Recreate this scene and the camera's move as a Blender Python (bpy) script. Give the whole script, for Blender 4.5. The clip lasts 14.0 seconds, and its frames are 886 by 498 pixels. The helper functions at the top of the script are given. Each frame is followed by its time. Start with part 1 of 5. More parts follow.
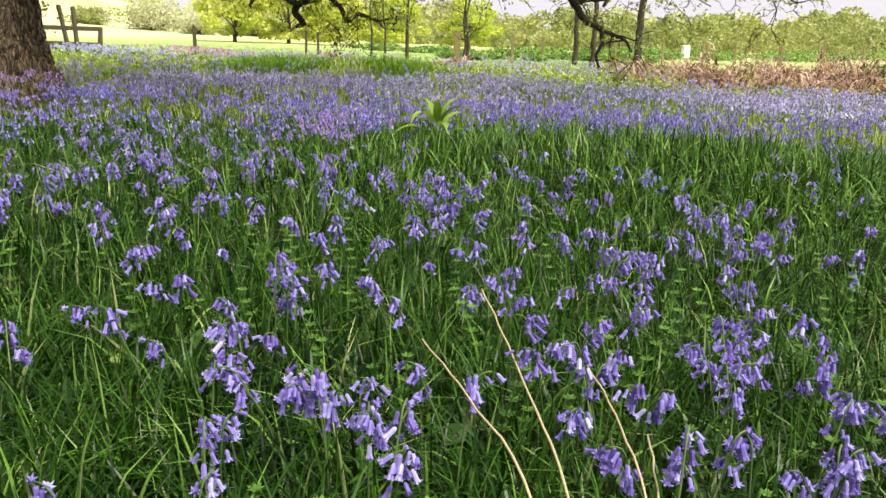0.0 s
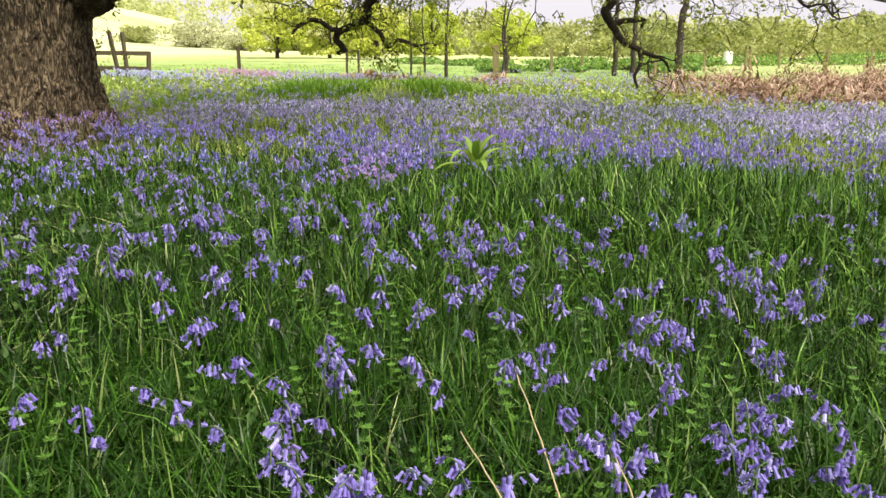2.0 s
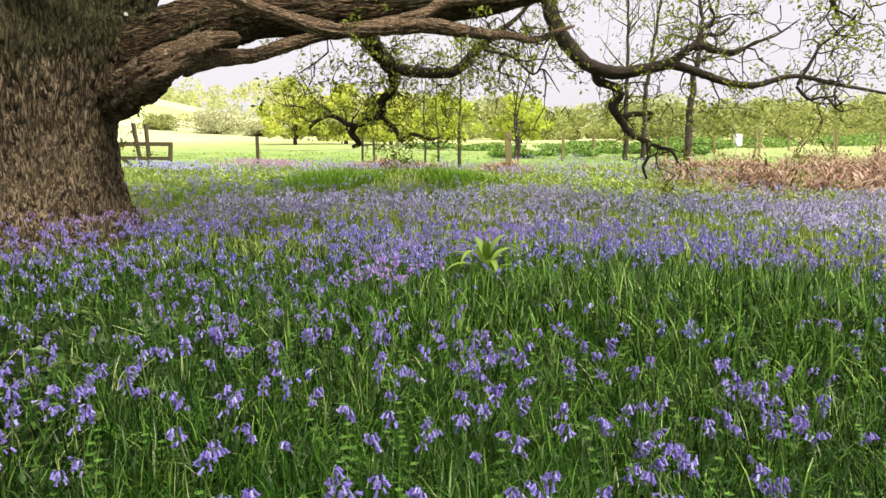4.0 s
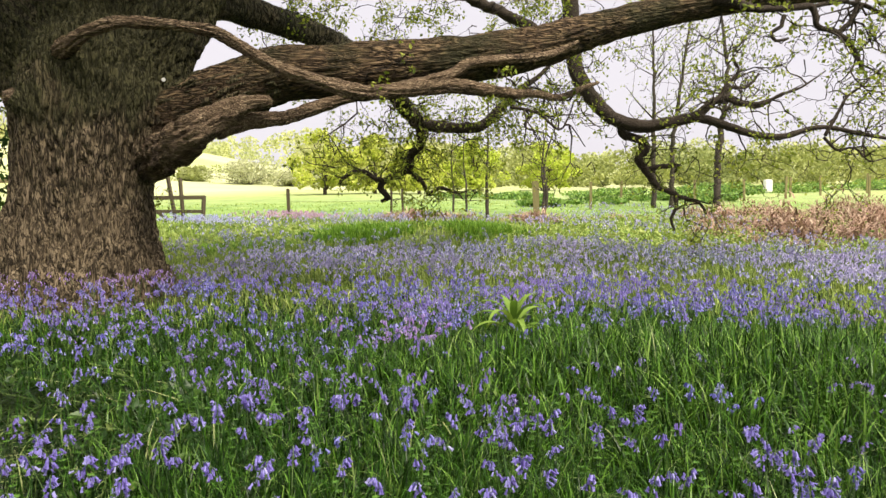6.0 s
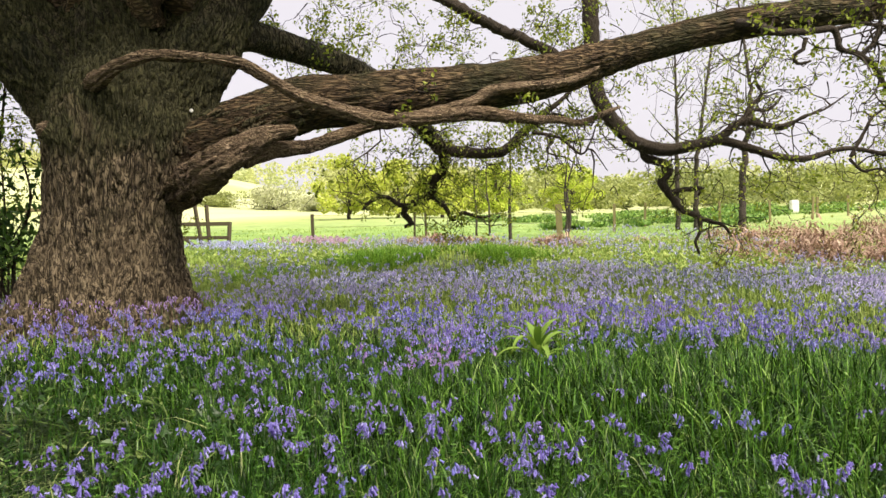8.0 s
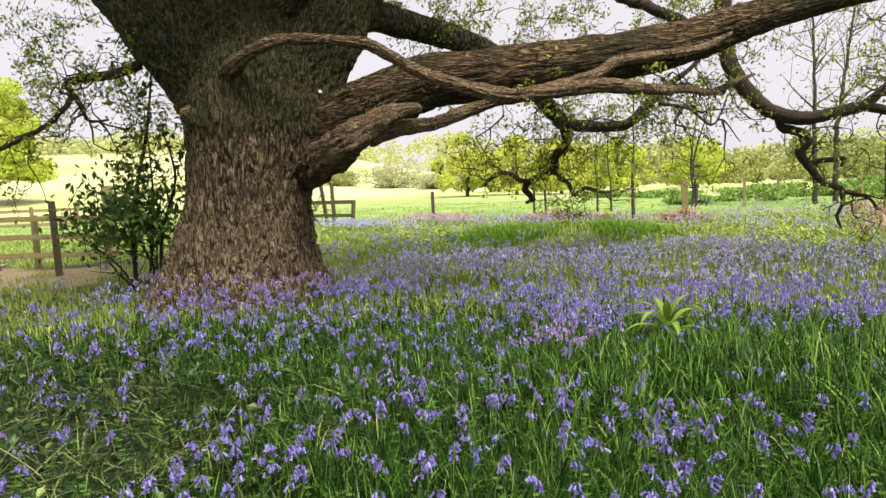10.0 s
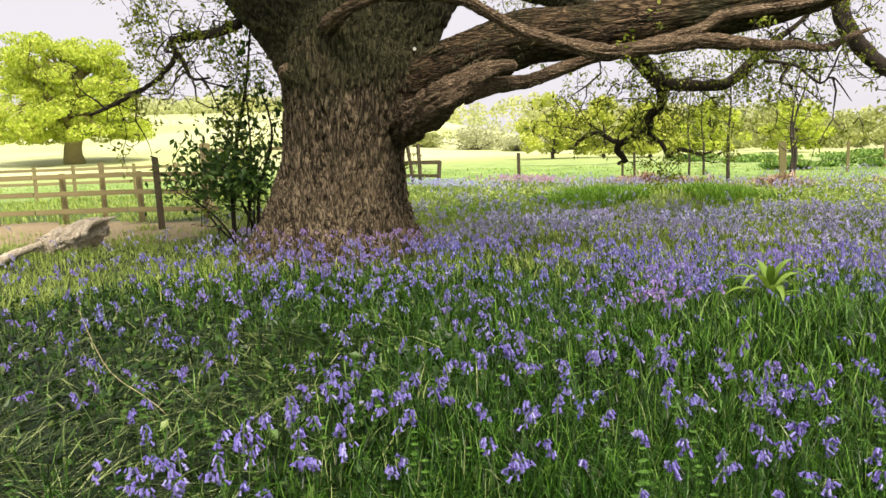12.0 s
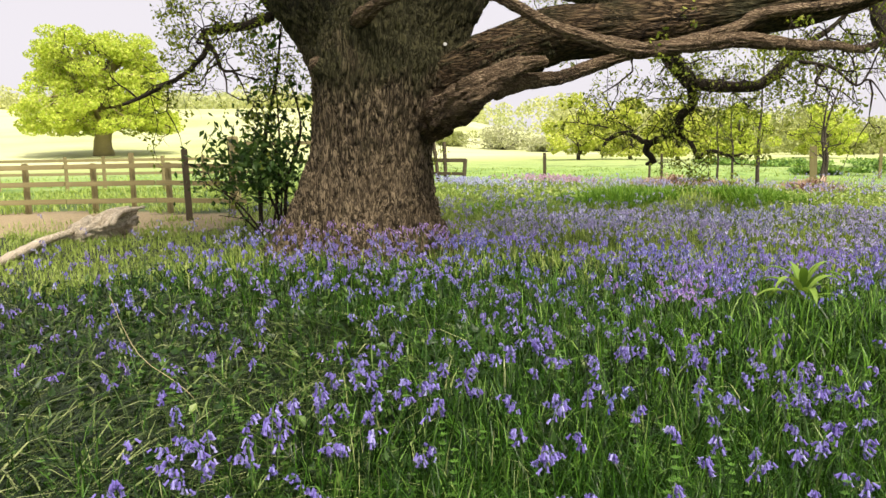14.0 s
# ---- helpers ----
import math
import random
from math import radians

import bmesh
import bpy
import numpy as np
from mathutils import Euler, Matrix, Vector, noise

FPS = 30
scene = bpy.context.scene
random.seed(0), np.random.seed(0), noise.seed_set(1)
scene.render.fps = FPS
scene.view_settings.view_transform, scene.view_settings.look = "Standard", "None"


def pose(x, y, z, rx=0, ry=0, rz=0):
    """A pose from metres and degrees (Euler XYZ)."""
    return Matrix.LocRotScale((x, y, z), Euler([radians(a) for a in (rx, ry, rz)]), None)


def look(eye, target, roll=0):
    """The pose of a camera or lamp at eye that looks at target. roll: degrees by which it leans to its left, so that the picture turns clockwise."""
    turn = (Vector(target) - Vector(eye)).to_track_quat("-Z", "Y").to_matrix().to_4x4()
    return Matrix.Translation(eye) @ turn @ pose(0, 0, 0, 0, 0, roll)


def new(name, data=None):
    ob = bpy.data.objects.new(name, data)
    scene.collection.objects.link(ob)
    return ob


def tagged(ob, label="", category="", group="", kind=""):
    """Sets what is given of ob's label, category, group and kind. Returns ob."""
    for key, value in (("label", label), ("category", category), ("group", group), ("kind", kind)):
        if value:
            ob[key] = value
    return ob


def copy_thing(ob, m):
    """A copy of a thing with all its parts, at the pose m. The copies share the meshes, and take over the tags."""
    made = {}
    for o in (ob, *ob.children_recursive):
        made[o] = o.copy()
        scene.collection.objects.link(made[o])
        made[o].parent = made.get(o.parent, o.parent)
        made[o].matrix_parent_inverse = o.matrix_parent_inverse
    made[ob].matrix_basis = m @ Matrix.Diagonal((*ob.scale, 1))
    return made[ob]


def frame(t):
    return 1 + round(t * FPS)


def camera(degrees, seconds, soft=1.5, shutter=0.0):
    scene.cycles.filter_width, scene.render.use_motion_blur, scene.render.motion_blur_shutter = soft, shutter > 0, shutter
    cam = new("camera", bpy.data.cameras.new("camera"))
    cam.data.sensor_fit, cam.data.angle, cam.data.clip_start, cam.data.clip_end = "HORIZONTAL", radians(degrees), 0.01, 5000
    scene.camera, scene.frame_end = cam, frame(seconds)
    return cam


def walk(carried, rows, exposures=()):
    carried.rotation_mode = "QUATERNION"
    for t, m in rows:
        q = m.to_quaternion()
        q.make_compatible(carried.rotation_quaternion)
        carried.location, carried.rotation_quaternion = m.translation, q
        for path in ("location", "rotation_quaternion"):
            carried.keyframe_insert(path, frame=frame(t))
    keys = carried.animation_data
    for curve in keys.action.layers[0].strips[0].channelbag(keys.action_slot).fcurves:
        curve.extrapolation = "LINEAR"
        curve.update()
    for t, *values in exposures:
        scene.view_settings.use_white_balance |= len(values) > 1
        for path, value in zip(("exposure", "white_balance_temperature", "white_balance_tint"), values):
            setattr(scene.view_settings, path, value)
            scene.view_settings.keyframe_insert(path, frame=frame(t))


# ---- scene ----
cam = camera(59.2, 14.0)
PATH = [
    (0, (-0.133, 0.328, 1.015), (-0.102, 2.257, 0.488), 1.1),
    (0.5, (-0.134, 0.312, 1.082), (-0.144, 2.237, 0.539), 0.3),
    (1, (-0.129, 0.289, 1.147), (-0.173, 2.214, 0.61), -0.2),
    (1.5, (-0.123, 0.264, 1.21), (-0.182, 2.191, 0.679), -0.3),
    (2, (-0.124, 0.249, 1.266), (-0.199, 2.182, 0.758), -0.3),
    (2.5, (-0.119, 0.241, 1.327), (-0.204, 2.186, 0.87), -0.3),
    (3, (-0.112, 0.226, 1.372), (-0.199, 2.183, 0.973), -0.3),
    (5.5, (-0.064, 0.148, 1.538), (-0.24, 2.129, 1.323), -1.6),
    (6, (-0.071, 0.137, 1.562), (-0.257, 2.12, 1.374), -1.5),
    (6.5, (-0.073, 0.122, 1.583), (-0.254, 2.108, 1.426), -1.5),
    (7, (-0.064, 0.104, 1.599), (-0.232, 2.093, 1.476), -1.4),
    (9.5, (-0.097, 0.083, 1.582), (-0.571, 2.02, 1.431), -3.1),
    (10, (-0.124, 0.052, 1.58), (-0.665, 1.97, 1.408), -2.9),
    (10.5, (-0.158, 0.034, 1.567), (-0.781, 1.924, 1.364), -3.0),
    (11, (-0.184, 0.02, 1.554), (-0.851, 1.892, 1.325), -2.7),
    (11.5, (-0.209, 0.002, 1.547), (-0.915, 1.858, 1.303), -2.6),
    (12, (-0.232, -0.007, 1.541), (-0.971, 1.834, 1.283), -2.4),
    (12.5, (-0.247, -0.014, 1.533), (-1.014, 1.814, 1.269), -2.3),
    (13, (-0.261, -0.022, 1.522), (-1.043, 1.799, 1.249), -1.9),
    (13.5, (-0.272, -0.02, 1.513), (-1.059, 1.8, 1.255), -1.4),
    (14, (-0.279, -0.009, 1.497), (-1.071, 1.809, 1.239), -1.3),
]
walk(cam, [(t, look(eye, target, roll)) for t, eye, target, roll in PATH], ((0, 1.15, 7000, 12), (3, 1.12, 7000, 12), (6, 1.08, 7000, 12), (10, 1.05, 7000, 12), (14, 1.03, 7000, 12)))

# ---- light ----
SUN_AZ, SUN_EL = radians(128.0), radians(58.0)   # azimuth from +y, to the right positive
sun_from = Vector((math.sin(SUN_AZ) * math.cos(SUN_EL), math.cos(SUN_AZ) * math.cos(SUN_EL), math.sin(SUN_EL)))
sun = new("sun", bpy.data.lights.new("sun", "SUN"))
sun.data.energy, sun.data.angle, sun.data.color = 4.2, radians(28.0), (1.0, 0.95, 0.86)
sun.matrix_world = look(sun_from * 60, (0, 0, 0))
world = bpy.data.worlds.new("sky")
scene.world = world
world.use_nodes = True
wn, wl = world.node_tree.nodes, world.node_tree.links
sky = wn.new("ShaderNodeTexSky")
sky.sky_type, sky.sun_disc = "NISHITA", False
sky.sun_elevation, sky.sun_rotation = SUN_EL, SUN_AZ
sky.air_density, sky.dust_density, sky.ozone_density = 1.0, 1.5, 1.0
haze = wn.new("ShaderNodeHueSaturation")
haze.inputs["Saturation"].default_value = 0.2
wl.new(sky.outputs[0], haze.inputs["Color"])
# thin even cloud over most of the sky
cloud = wn.new("ShaderNodeMix")
cloud.data_type = "RGBA"
cloud.inputs[0].default_value = 0.9
wl.new(haze.outputs[0], cloud.inputs[6])
cloud.inputs[7].default_value = (3.62, 3.62, 4.15, 1)
wl.new(cloud.outputs[2], wn["Background"].inputs[0])
wn["Background"].inputs[1].default_value = 0.11

# ---- materials ----
def material(name):
    m = bpy.data.materials.new(name)
    m.use_nodes = True
    return m, m.node_tree.nodes, m.node_tree.links, m.node_tree.nodes["Principled BSDF"]


def ramp(nodes, links, fac, stops):
    r = nodes.new("ShaderNodeValToRGB")
    while len(r.color_ramp.elements) < len(stops):
        r.color_ramp.elements.new(0.5)
    for e, (p, c) in zip(r.color_ramp.elements, stops):
        e.position, e.color = p, (*c, 1)
    links.new(fac, r.inputs[0])
    return r.outputs[0]


def noise_tex(nodes, links, scale, detail=4, rough=0.6, stretch=(1, 1, 1), coord="Object"):
    c, mp, n = nodes.new("ShaderNodeTexCoord"), nodes.new("ShaderNodeMapping"), nodes.new("ShaderNodeTexNoise")
    mp.inputs["Scale"].default_value = stretch
    n.inputs["Scale"].default_value, n.inputs["Detail"].default_value, n.inputs["Roughness"].default_value = scale, detail, rough
    links.new(c.outputs[coord], mp.inputs[0])
    links.new(mp.outputs[0], n.inputs[0])
    return n.outputs[0]


def mix_colour(nodes, links, fac, a, b, how="MIX"):
    m = nodes.new("ShaderNodeMix")
    m.data_type, m.blend_type = "RGBA", how
    for sock, v in ((m.inputs[0], fac), (m.inputs[6], a), (m.inputs[7], b)):
        if isinstance(v, (int, float)):
            sock.default_value = v
        elif isinstance(v, tuple):
            sock.default_value = (*v, 1)
        else:
            links.new(v, sock)
    return m.outputs[2]


def bump(nodes, links, bsdf, height, strength, distance):
    b = nodes.new("ShaderNodeBump")
    b.inputs["Strength"].default_value, b.inputs["Distance"].default_value = strength, distance
    links.new(height, b.inputs["Height"])
    links.new(b.outputs[0], bsdf.inputs["Normal"])


def leaf_material(name, stops, patch=None, through_light=0.35, gloss=0.45, patch_scale=0.5):
    """Thin living tissue: colours by island, patches by place, some light shining through."""
    m, n, l, bsdf = material(name)
    geo = n.new("ShaderNodeNewGeometry")
    both, fr, obj = n.new("ShaderNodeMath"), n.new("ShaderNodeMath"), n.new("ShaderNodeObjectInfo")
    fr.operation = "FRACT"
    l.new(geo.outputs["Random Per Island"], both.inputs[0])
    l.new(obj.outputs["Random"], both.inputs[1])
    l.new(both.outputs[0], fr.inputs[0])
    col = ramp(n, l, fr.outputs[0], stops)
    if patch:
        col = mix_colour(n, l, ramp(n, l, noise_tex(n, l, patch_scale, 3), ((0.4, (0, 0, 0)), (0.62, (1, 1, 1)))), col, mix_colour(n, l, 0.6, col, patch))
    l.new(col, bsdf.inputs["Base Color"])
    bsdf.inputs["Roughness"].default_value = gloss
    bsdf.inputs["Specular IOR Level"].default_value = 0.22
    tr, mx = n.new("ShaderNodeBsdfTranslucent"), n.new("ShaderNodeMixShader")
    l.new(mix_colour(n, l, 0.5, col, mix_colour(n, l, 1.0, col, (1.0, 1.0, 0.35), "MULTIPLY")), tr.inputs[0])
    mx.inputs[0].default_value = through_light
    l.new(bsdf.outputs[0], mx.inputs[1])
    l.new(tr.outputs[0], mx.inputs[2])
    l.new(mx.outputs[0], n["Material Output"].inputs[0])
    return m


def bark_material(name, dark, mid, light, moss=None, scale=1.0, stretch=(1, 1, 0.38), depth=0.04, shade_climb=0.0, clean=False):
    m, n, l, bsdf = material(name)
    c, mp = n.new("ShaderNodeTexCoord"), n.new("ShaderNodeMapping")
    mp.inputs["Scale"].default_value = stretch
    l.new(c.outputs["Object"], mp.inputs[0])
    warp = n.new("ShaderNodeTexNoise")
    warp.inputs["Scale"].default_value = 10 * scale
    l.new(mp.outputs[0], warp.inputs[0])
    add = n.new("ShaderNodeVectorMath")
    add.operation = "MULTIPLY_ADD"
    add.inputs[1].default_value = ((0.07 if clean else 0.2) / scale,) * 3
    l.new(warp.outputs["Color"], add.inputs[0])
    l.new(mp.outputs[0], add.inputs[2])
    edge = None
    if clean:
        for fine in (1.0, 1.9):
            base, shift, fold = n.new("ShaderNodeTexNoise"), n.new("ShaderNodeMath"), n.new("ShaderNodeMath")
            base.inputs["Scale"].default_value, base.inputs["Detail"].default_value = 15 * scale * fine, 1.0
            l.new(add.outputs[0], base.inputs[0])
            shift.operation, fold.operation = "SUBTRACT", "ABSOLUTE"
            shift.inputs[1].default_value = 0.5
            l.new(base.outputs[0], shift.inputs[0])
            l.new(shift.outputs[0], fold.inputs[0])
            if edge is None:
                edge = fold.outputs[0]
            else:
                least, wide = n.new("ShaderNodeMath"), n.new("ShaderNodeMath")
                least.operation, wide.operation = "MINIMUM", "MULTIPLY"
                wide.inputs[1].default_value = 1.7
                l.new(fold.outputs[0], wide.inputs[0])
                l.new(edge, least.inputs[0])
                l.new(wide.outputs[0], least.inputs[1])
                edge = least.outputs[0]
    else:
        vor = n.new("ShaderNodeTexVoronoi")
        vor.feature = "DISTANCE_TO_EDGE"
        vor.inputs["Scale"].default_value = 17 * scale
        l.new(add.outputs[0], vor.inputs["Vector"])
        edge = vor.outputs["Distance"]
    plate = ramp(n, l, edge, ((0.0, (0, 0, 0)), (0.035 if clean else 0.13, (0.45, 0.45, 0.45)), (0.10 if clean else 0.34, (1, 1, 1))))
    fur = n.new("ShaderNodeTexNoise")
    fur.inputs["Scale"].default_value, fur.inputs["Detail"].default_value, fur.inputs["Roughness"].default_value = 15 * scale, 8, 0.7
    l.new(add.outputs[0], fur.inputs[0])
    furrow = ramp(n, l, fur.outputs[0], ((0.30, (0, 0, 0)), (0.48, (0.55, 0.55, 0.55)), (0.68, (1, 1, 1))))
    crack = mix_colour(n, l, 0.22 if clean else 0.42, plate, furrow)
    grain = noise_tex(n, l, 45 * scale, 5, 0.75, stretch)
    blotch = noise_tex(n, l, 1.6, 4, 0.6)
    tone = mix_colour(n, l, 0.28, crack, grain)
    # near-black cracks put the furrows' shade into the bark colour
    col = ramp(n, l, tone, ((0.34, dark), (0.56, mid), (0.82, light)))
    col = mix_colour(n, l, ramp(n, l, blotch, ((0.35, (0, 0, 0)), (0.65, (1, 1, 1)))), col, mix_colour(n, l, 0.5, col, mid))
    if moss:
        # patchy algae and moss; darkening higher up puts crown shade into the colour
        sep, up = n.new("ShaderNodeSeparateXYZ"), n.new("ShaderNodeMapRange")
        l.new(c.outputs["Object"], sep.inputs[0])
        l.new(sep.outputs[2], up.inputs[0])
        up.inputs[1].default_value, up.inputs[2].default_value, up.inputs[3].default_value, up.inputs[4].default_value = 1.0, 3.2, -shade_climb, shade_climb
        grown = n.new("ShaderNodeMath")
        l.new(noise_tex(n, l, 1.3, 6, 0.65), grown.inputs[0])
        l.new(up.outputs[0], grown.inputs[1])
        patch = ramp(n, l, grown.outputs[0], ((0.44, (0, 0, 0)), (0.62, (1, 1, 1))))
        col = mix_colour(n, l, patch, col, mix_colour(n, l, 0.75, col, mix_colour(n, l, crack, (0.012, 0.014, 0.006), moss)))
    l.new(col, bsdf.inputs["Base Color"])
    bsdf.inputs["Roughness"].default_value = 0.9
    bsdf.inputs["Specular IOR Level"].default_value = 0.2
    bump(n, l, bsdf, mix_colour(n, l, 0.25, crack, grain), 1.0, depth * 2.2)
    return m


def wood_material(name, dark, light, scale=1.0, stretch=(8, 8, 0.6)):
    m, n, l, bsdf = material(name)
    g = noise_tex(n, l, 3 * scale, 6, 0.65, stretch)
    st = noise_tex(n, l, 1.2, 3, 0.6)
    obj = n.new("ShaderNodeObjectInfo")
    col = mix_colour(n, l, mix_colour(n, l, 0.35, g, st), dark, light)
    col = mix_colour(n, l, ramp(n, l, obj.outputs["Random"], ((0, (0, 0, 0)), (1, (0.5, 0.5, 0.5)))), col, mix_colour(n, l, 0.5, col, dark))
    l.new(col, bsdf.inputs["Base Color"])
    bsdf.inputs["Roughness"].default_value = 0.85
    bump(n, l, bsdf, g, 0.6, 0.01)
    return m


# near blades: the oak's shade is put into their dark colours
M_SHADEGRASS = leaf_material("shaded_grass_blades", ((0.0, (0.002, 0.007, 0.001)), (0.42, (0.005, 0.020, 0.002)), (0.70, (0.018, 0.066, 0.006)), (0.87, (0.070, 0.180, 0.018)), (0.96, (0.16, 0.29, 0.055)), (1.0, (0.40, 0.42, 0.20))), (0.026, 0.082, 0.008), 0.18, 0.36)
# far blades: a paler copy with sunlight put into the colour
M_LITFARGRASS = leaf_material("lit_far_grass_blades", ((0.0, (0.10, 0.18, 0.03)), (0.6, (0.27, 0.38, 0.08)), (1.0, (0.46, 0.52, 0.18))), (0.36, 0.46, 0.10), 0.3)
# the near-black share stands for shaded gaps in the lying grass
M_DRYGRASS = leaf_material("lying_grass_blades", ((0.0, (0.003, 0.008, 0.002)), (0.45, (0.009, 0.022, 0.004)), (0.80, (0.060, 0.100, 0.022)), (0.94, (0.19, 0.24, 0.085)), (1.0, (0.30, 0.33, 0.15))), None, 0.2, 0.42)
M_HERB = leaf_material("cleavers_leaves", ((0.0, (0.05, 0.13, 0.02)), (1.0, (0.12, 0.25, 0.04))), None, 0.3)
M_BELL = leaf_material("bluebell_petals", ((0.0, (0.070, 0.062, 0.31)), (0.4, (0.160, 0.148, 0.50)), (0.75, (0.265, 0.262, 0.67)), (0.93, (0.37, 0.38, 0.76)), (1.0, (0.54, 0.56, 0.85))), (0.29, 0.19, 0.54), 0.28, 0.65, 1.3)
# paler copy of the petals: brighter light further off put into the colour
M_LITFARBELL = leaf_material("lit_carpet_petals", ((0.0, (0.16, 0.15, 0.41)), (0.4, (0.34, 0.34, 0.63)), (0.75, (0.48, 0.49, 0.76)), (1.0, (0.64, 0.66, 0.86))), (0.45, 0.37, 0.66), 0.28, 0.7, 0.6)
M_TUFT = leaf_material("tussock_blades", ((0.0, (0.045, 0.12, 0.010)), (0.5, (0.12, 0.26, 0.022)), (1.0, (0.23, 0.38, 0.05))), None, 0.3, 0.45)
# brighter copy for the bank and farther grass, lit tone in the colour
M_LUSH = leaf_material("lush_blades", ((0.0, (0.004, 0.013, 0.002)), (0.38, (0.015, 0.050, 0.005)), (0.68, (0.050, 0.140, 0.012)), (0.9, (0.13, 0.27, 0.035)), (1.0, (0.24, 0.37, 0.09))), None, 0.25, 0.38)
M_BRIGHTHERB = leaf_material("bright_herb_leaves", ((0.0, (0.12, 0.21, 0.04)), (0.5, (0.29, 0.40, 0.09)), (1.0, (0.48, 0.53, 0.19))), None, 0.35, 0.5)
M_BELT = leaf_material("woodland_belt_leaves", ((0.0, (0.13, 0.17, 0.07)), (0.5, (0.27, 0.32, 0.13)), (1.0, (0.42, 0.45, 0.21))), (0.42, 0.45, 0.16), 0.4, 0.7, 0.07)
M_PINKBELL = leaf_material("pink_flower_petals", ((0.0, (0.42, 0.22, 0.40)), (1.0, (0.62, 0.42, 0.58))), None, 0.3)
M_PURPLE = leaf_material("purple_petals", ((0.0, (0.22, 0.11, 0.42)), (0.6, (0.38, 0.24, 0.62)), (1.0, (0.55, 0.42, 0.76))), None, 0.3)
M_PALEBELL = leaf_material("pale_petals", ((0.0, (0.34, 0.36, 0.70)), (1.0, (0.56, 0.58, 0.84))), None, 0.3)
M_STEM = leaf_material("bluebell_stems", ((0.0, (0.04, 0.09, 0.02)), (1.0, (0.11, 0.17, 0.06))), None, 0.12)
M_PLANT = leaf_material("broad_plant_leaves", ((0.0, (0.10, 0.19, 0.03)), (1.0, (0.24, 0.36, 0.07))), None, 0.35, 0.5)
M_OAKLEAF = leaf_material("oak_leaves", ((0.0, (0.10, 0.14, 0.02)), (0.5, (0.22, 0.29, 0.035)), (1.0, (0.42, 0.46, 0.09))), None, 0.5, 0.5)
M_SHRUBLEAF = leaf_material("shrub_leaves", ((0.0, (0.03, 0.07, 0.02)), (0.6, (0.07, 0.15, 0.03)), (1.0, (0.16, 0.27, 0.06))), None, 0.3, 0.35)
M_DARKLEAF = leaf_material("low_weed_leaves", ((0.0, (0.012, 0.032, 0.008)), (0.6, (0.035, 0.08, 0.018)), (0.9, (0.08, 0.15, 0.03)), (1.0, (0.2, 0.27, 0.08))), None, 0.2, 0.4)
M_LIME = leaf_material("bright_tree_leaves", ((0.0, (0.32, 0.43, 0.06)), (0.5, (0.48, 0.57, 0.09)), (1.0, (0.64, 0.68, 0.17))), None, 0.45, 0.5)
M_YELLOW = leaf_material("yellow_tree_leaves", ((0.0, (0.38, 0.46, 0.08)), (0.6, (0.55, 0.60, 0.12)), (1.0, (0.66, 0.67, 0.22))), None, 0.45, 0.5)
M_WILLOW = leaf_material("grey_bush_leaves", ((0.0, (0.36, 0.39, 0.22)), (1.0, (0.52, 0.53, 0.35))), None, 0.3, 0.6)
# distance haze is put into these pale leaf colours
M_HAZEWOODS = leaf_material("hazed_woods_leaves", ((0.0, (0.38, 0.43, 0.22)), (0.5, (0.48, 0.52, 0.28)), (1.0, (0.57, 0.60, 0.35))), (0.58, 0.58, 0.26), 0.45, 0.7, 0.04)
M_NETTLE = leaf_material("nettle_leaves", ((0.0, (0.07, 0.16, 0.04)), (0.5, (0.19, 0.33, 0.08)), (1.0, (0.34, 0.48, 0.12))), None, 0.3)
M_BRACKEN = leaf_material("dead_bracken_fronds", ((0.0, (0.09, 0.055, 0.035)), (0.45, (0.27, 0.175, 0.125)), (0.8, (0.42, 0.31, 0.23)), (1.0, (0.60, 0.50, 0.38))), (0.34, 0.20, 0.15), 0.15, 0.8)
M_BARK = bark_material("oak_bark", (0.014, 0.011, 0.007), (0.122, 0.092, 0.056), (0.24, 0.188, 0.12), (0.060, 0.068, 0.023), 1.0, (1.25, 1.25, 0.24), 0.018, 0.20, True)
# darker mossy bark for the upper stems: crown shade put into its colour
M_SHADEMOSSBARK = bark_material("shaded_mossy_bark", (0.008, 0.007, 0.004), (0.068, 0.056, 0.034), (0.20, 0.165, 0.10), (0.034, 0.040, 0.016), 1.0, (1, 1, 0.30), 0.045, 0.05, True)
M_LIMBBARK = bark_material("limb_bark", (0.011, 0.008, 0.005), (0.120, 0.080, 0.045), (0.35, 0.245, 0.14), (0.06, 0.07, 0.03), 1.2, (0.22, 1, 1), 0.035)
M_TWIG = bark_material("twig_bark", (0.02, 0.016, 0.012), (0.055, 0.043, 0.032), (0.10, 0.08, 0.06), None, 3.0, (1, 1, 1), 0.006)
M_DEADWOOD = bark_material("bare_dead_wood", (0.022, 0.015, 0.010), (0.20, 0.140, 0.088), (0.46, 0.36, 0.24), None, 1.8, (0.09, 1.3, 1.3), 0.014)
M_SAPBARK = bark_material("sapling_bark", (0.03, 0.025, 0.02), (0.075, 0.062, 0.05), (0.14, 0.12, 0.095), None, 2.0, (1, 1, 0.5), 0.006)
M_LOG = bark_material("weathered_log", (0.34, 0.27, 0.18), (0.70, 0.61, 0.47), (0.82, 0.75, 0.62), None, 1.6, (1.6, 0.5, 1.6), 0.01)
M_POST = wood_material("weathered_fence_wood", (0.12, 0.098, 0.040), (0.37, 0.315, 0.15))
M_DARKPOST = wood_material("dark_creosoted_wood", (0.032, 0.024, 0.012), (0.105, 0.080, 0.044))
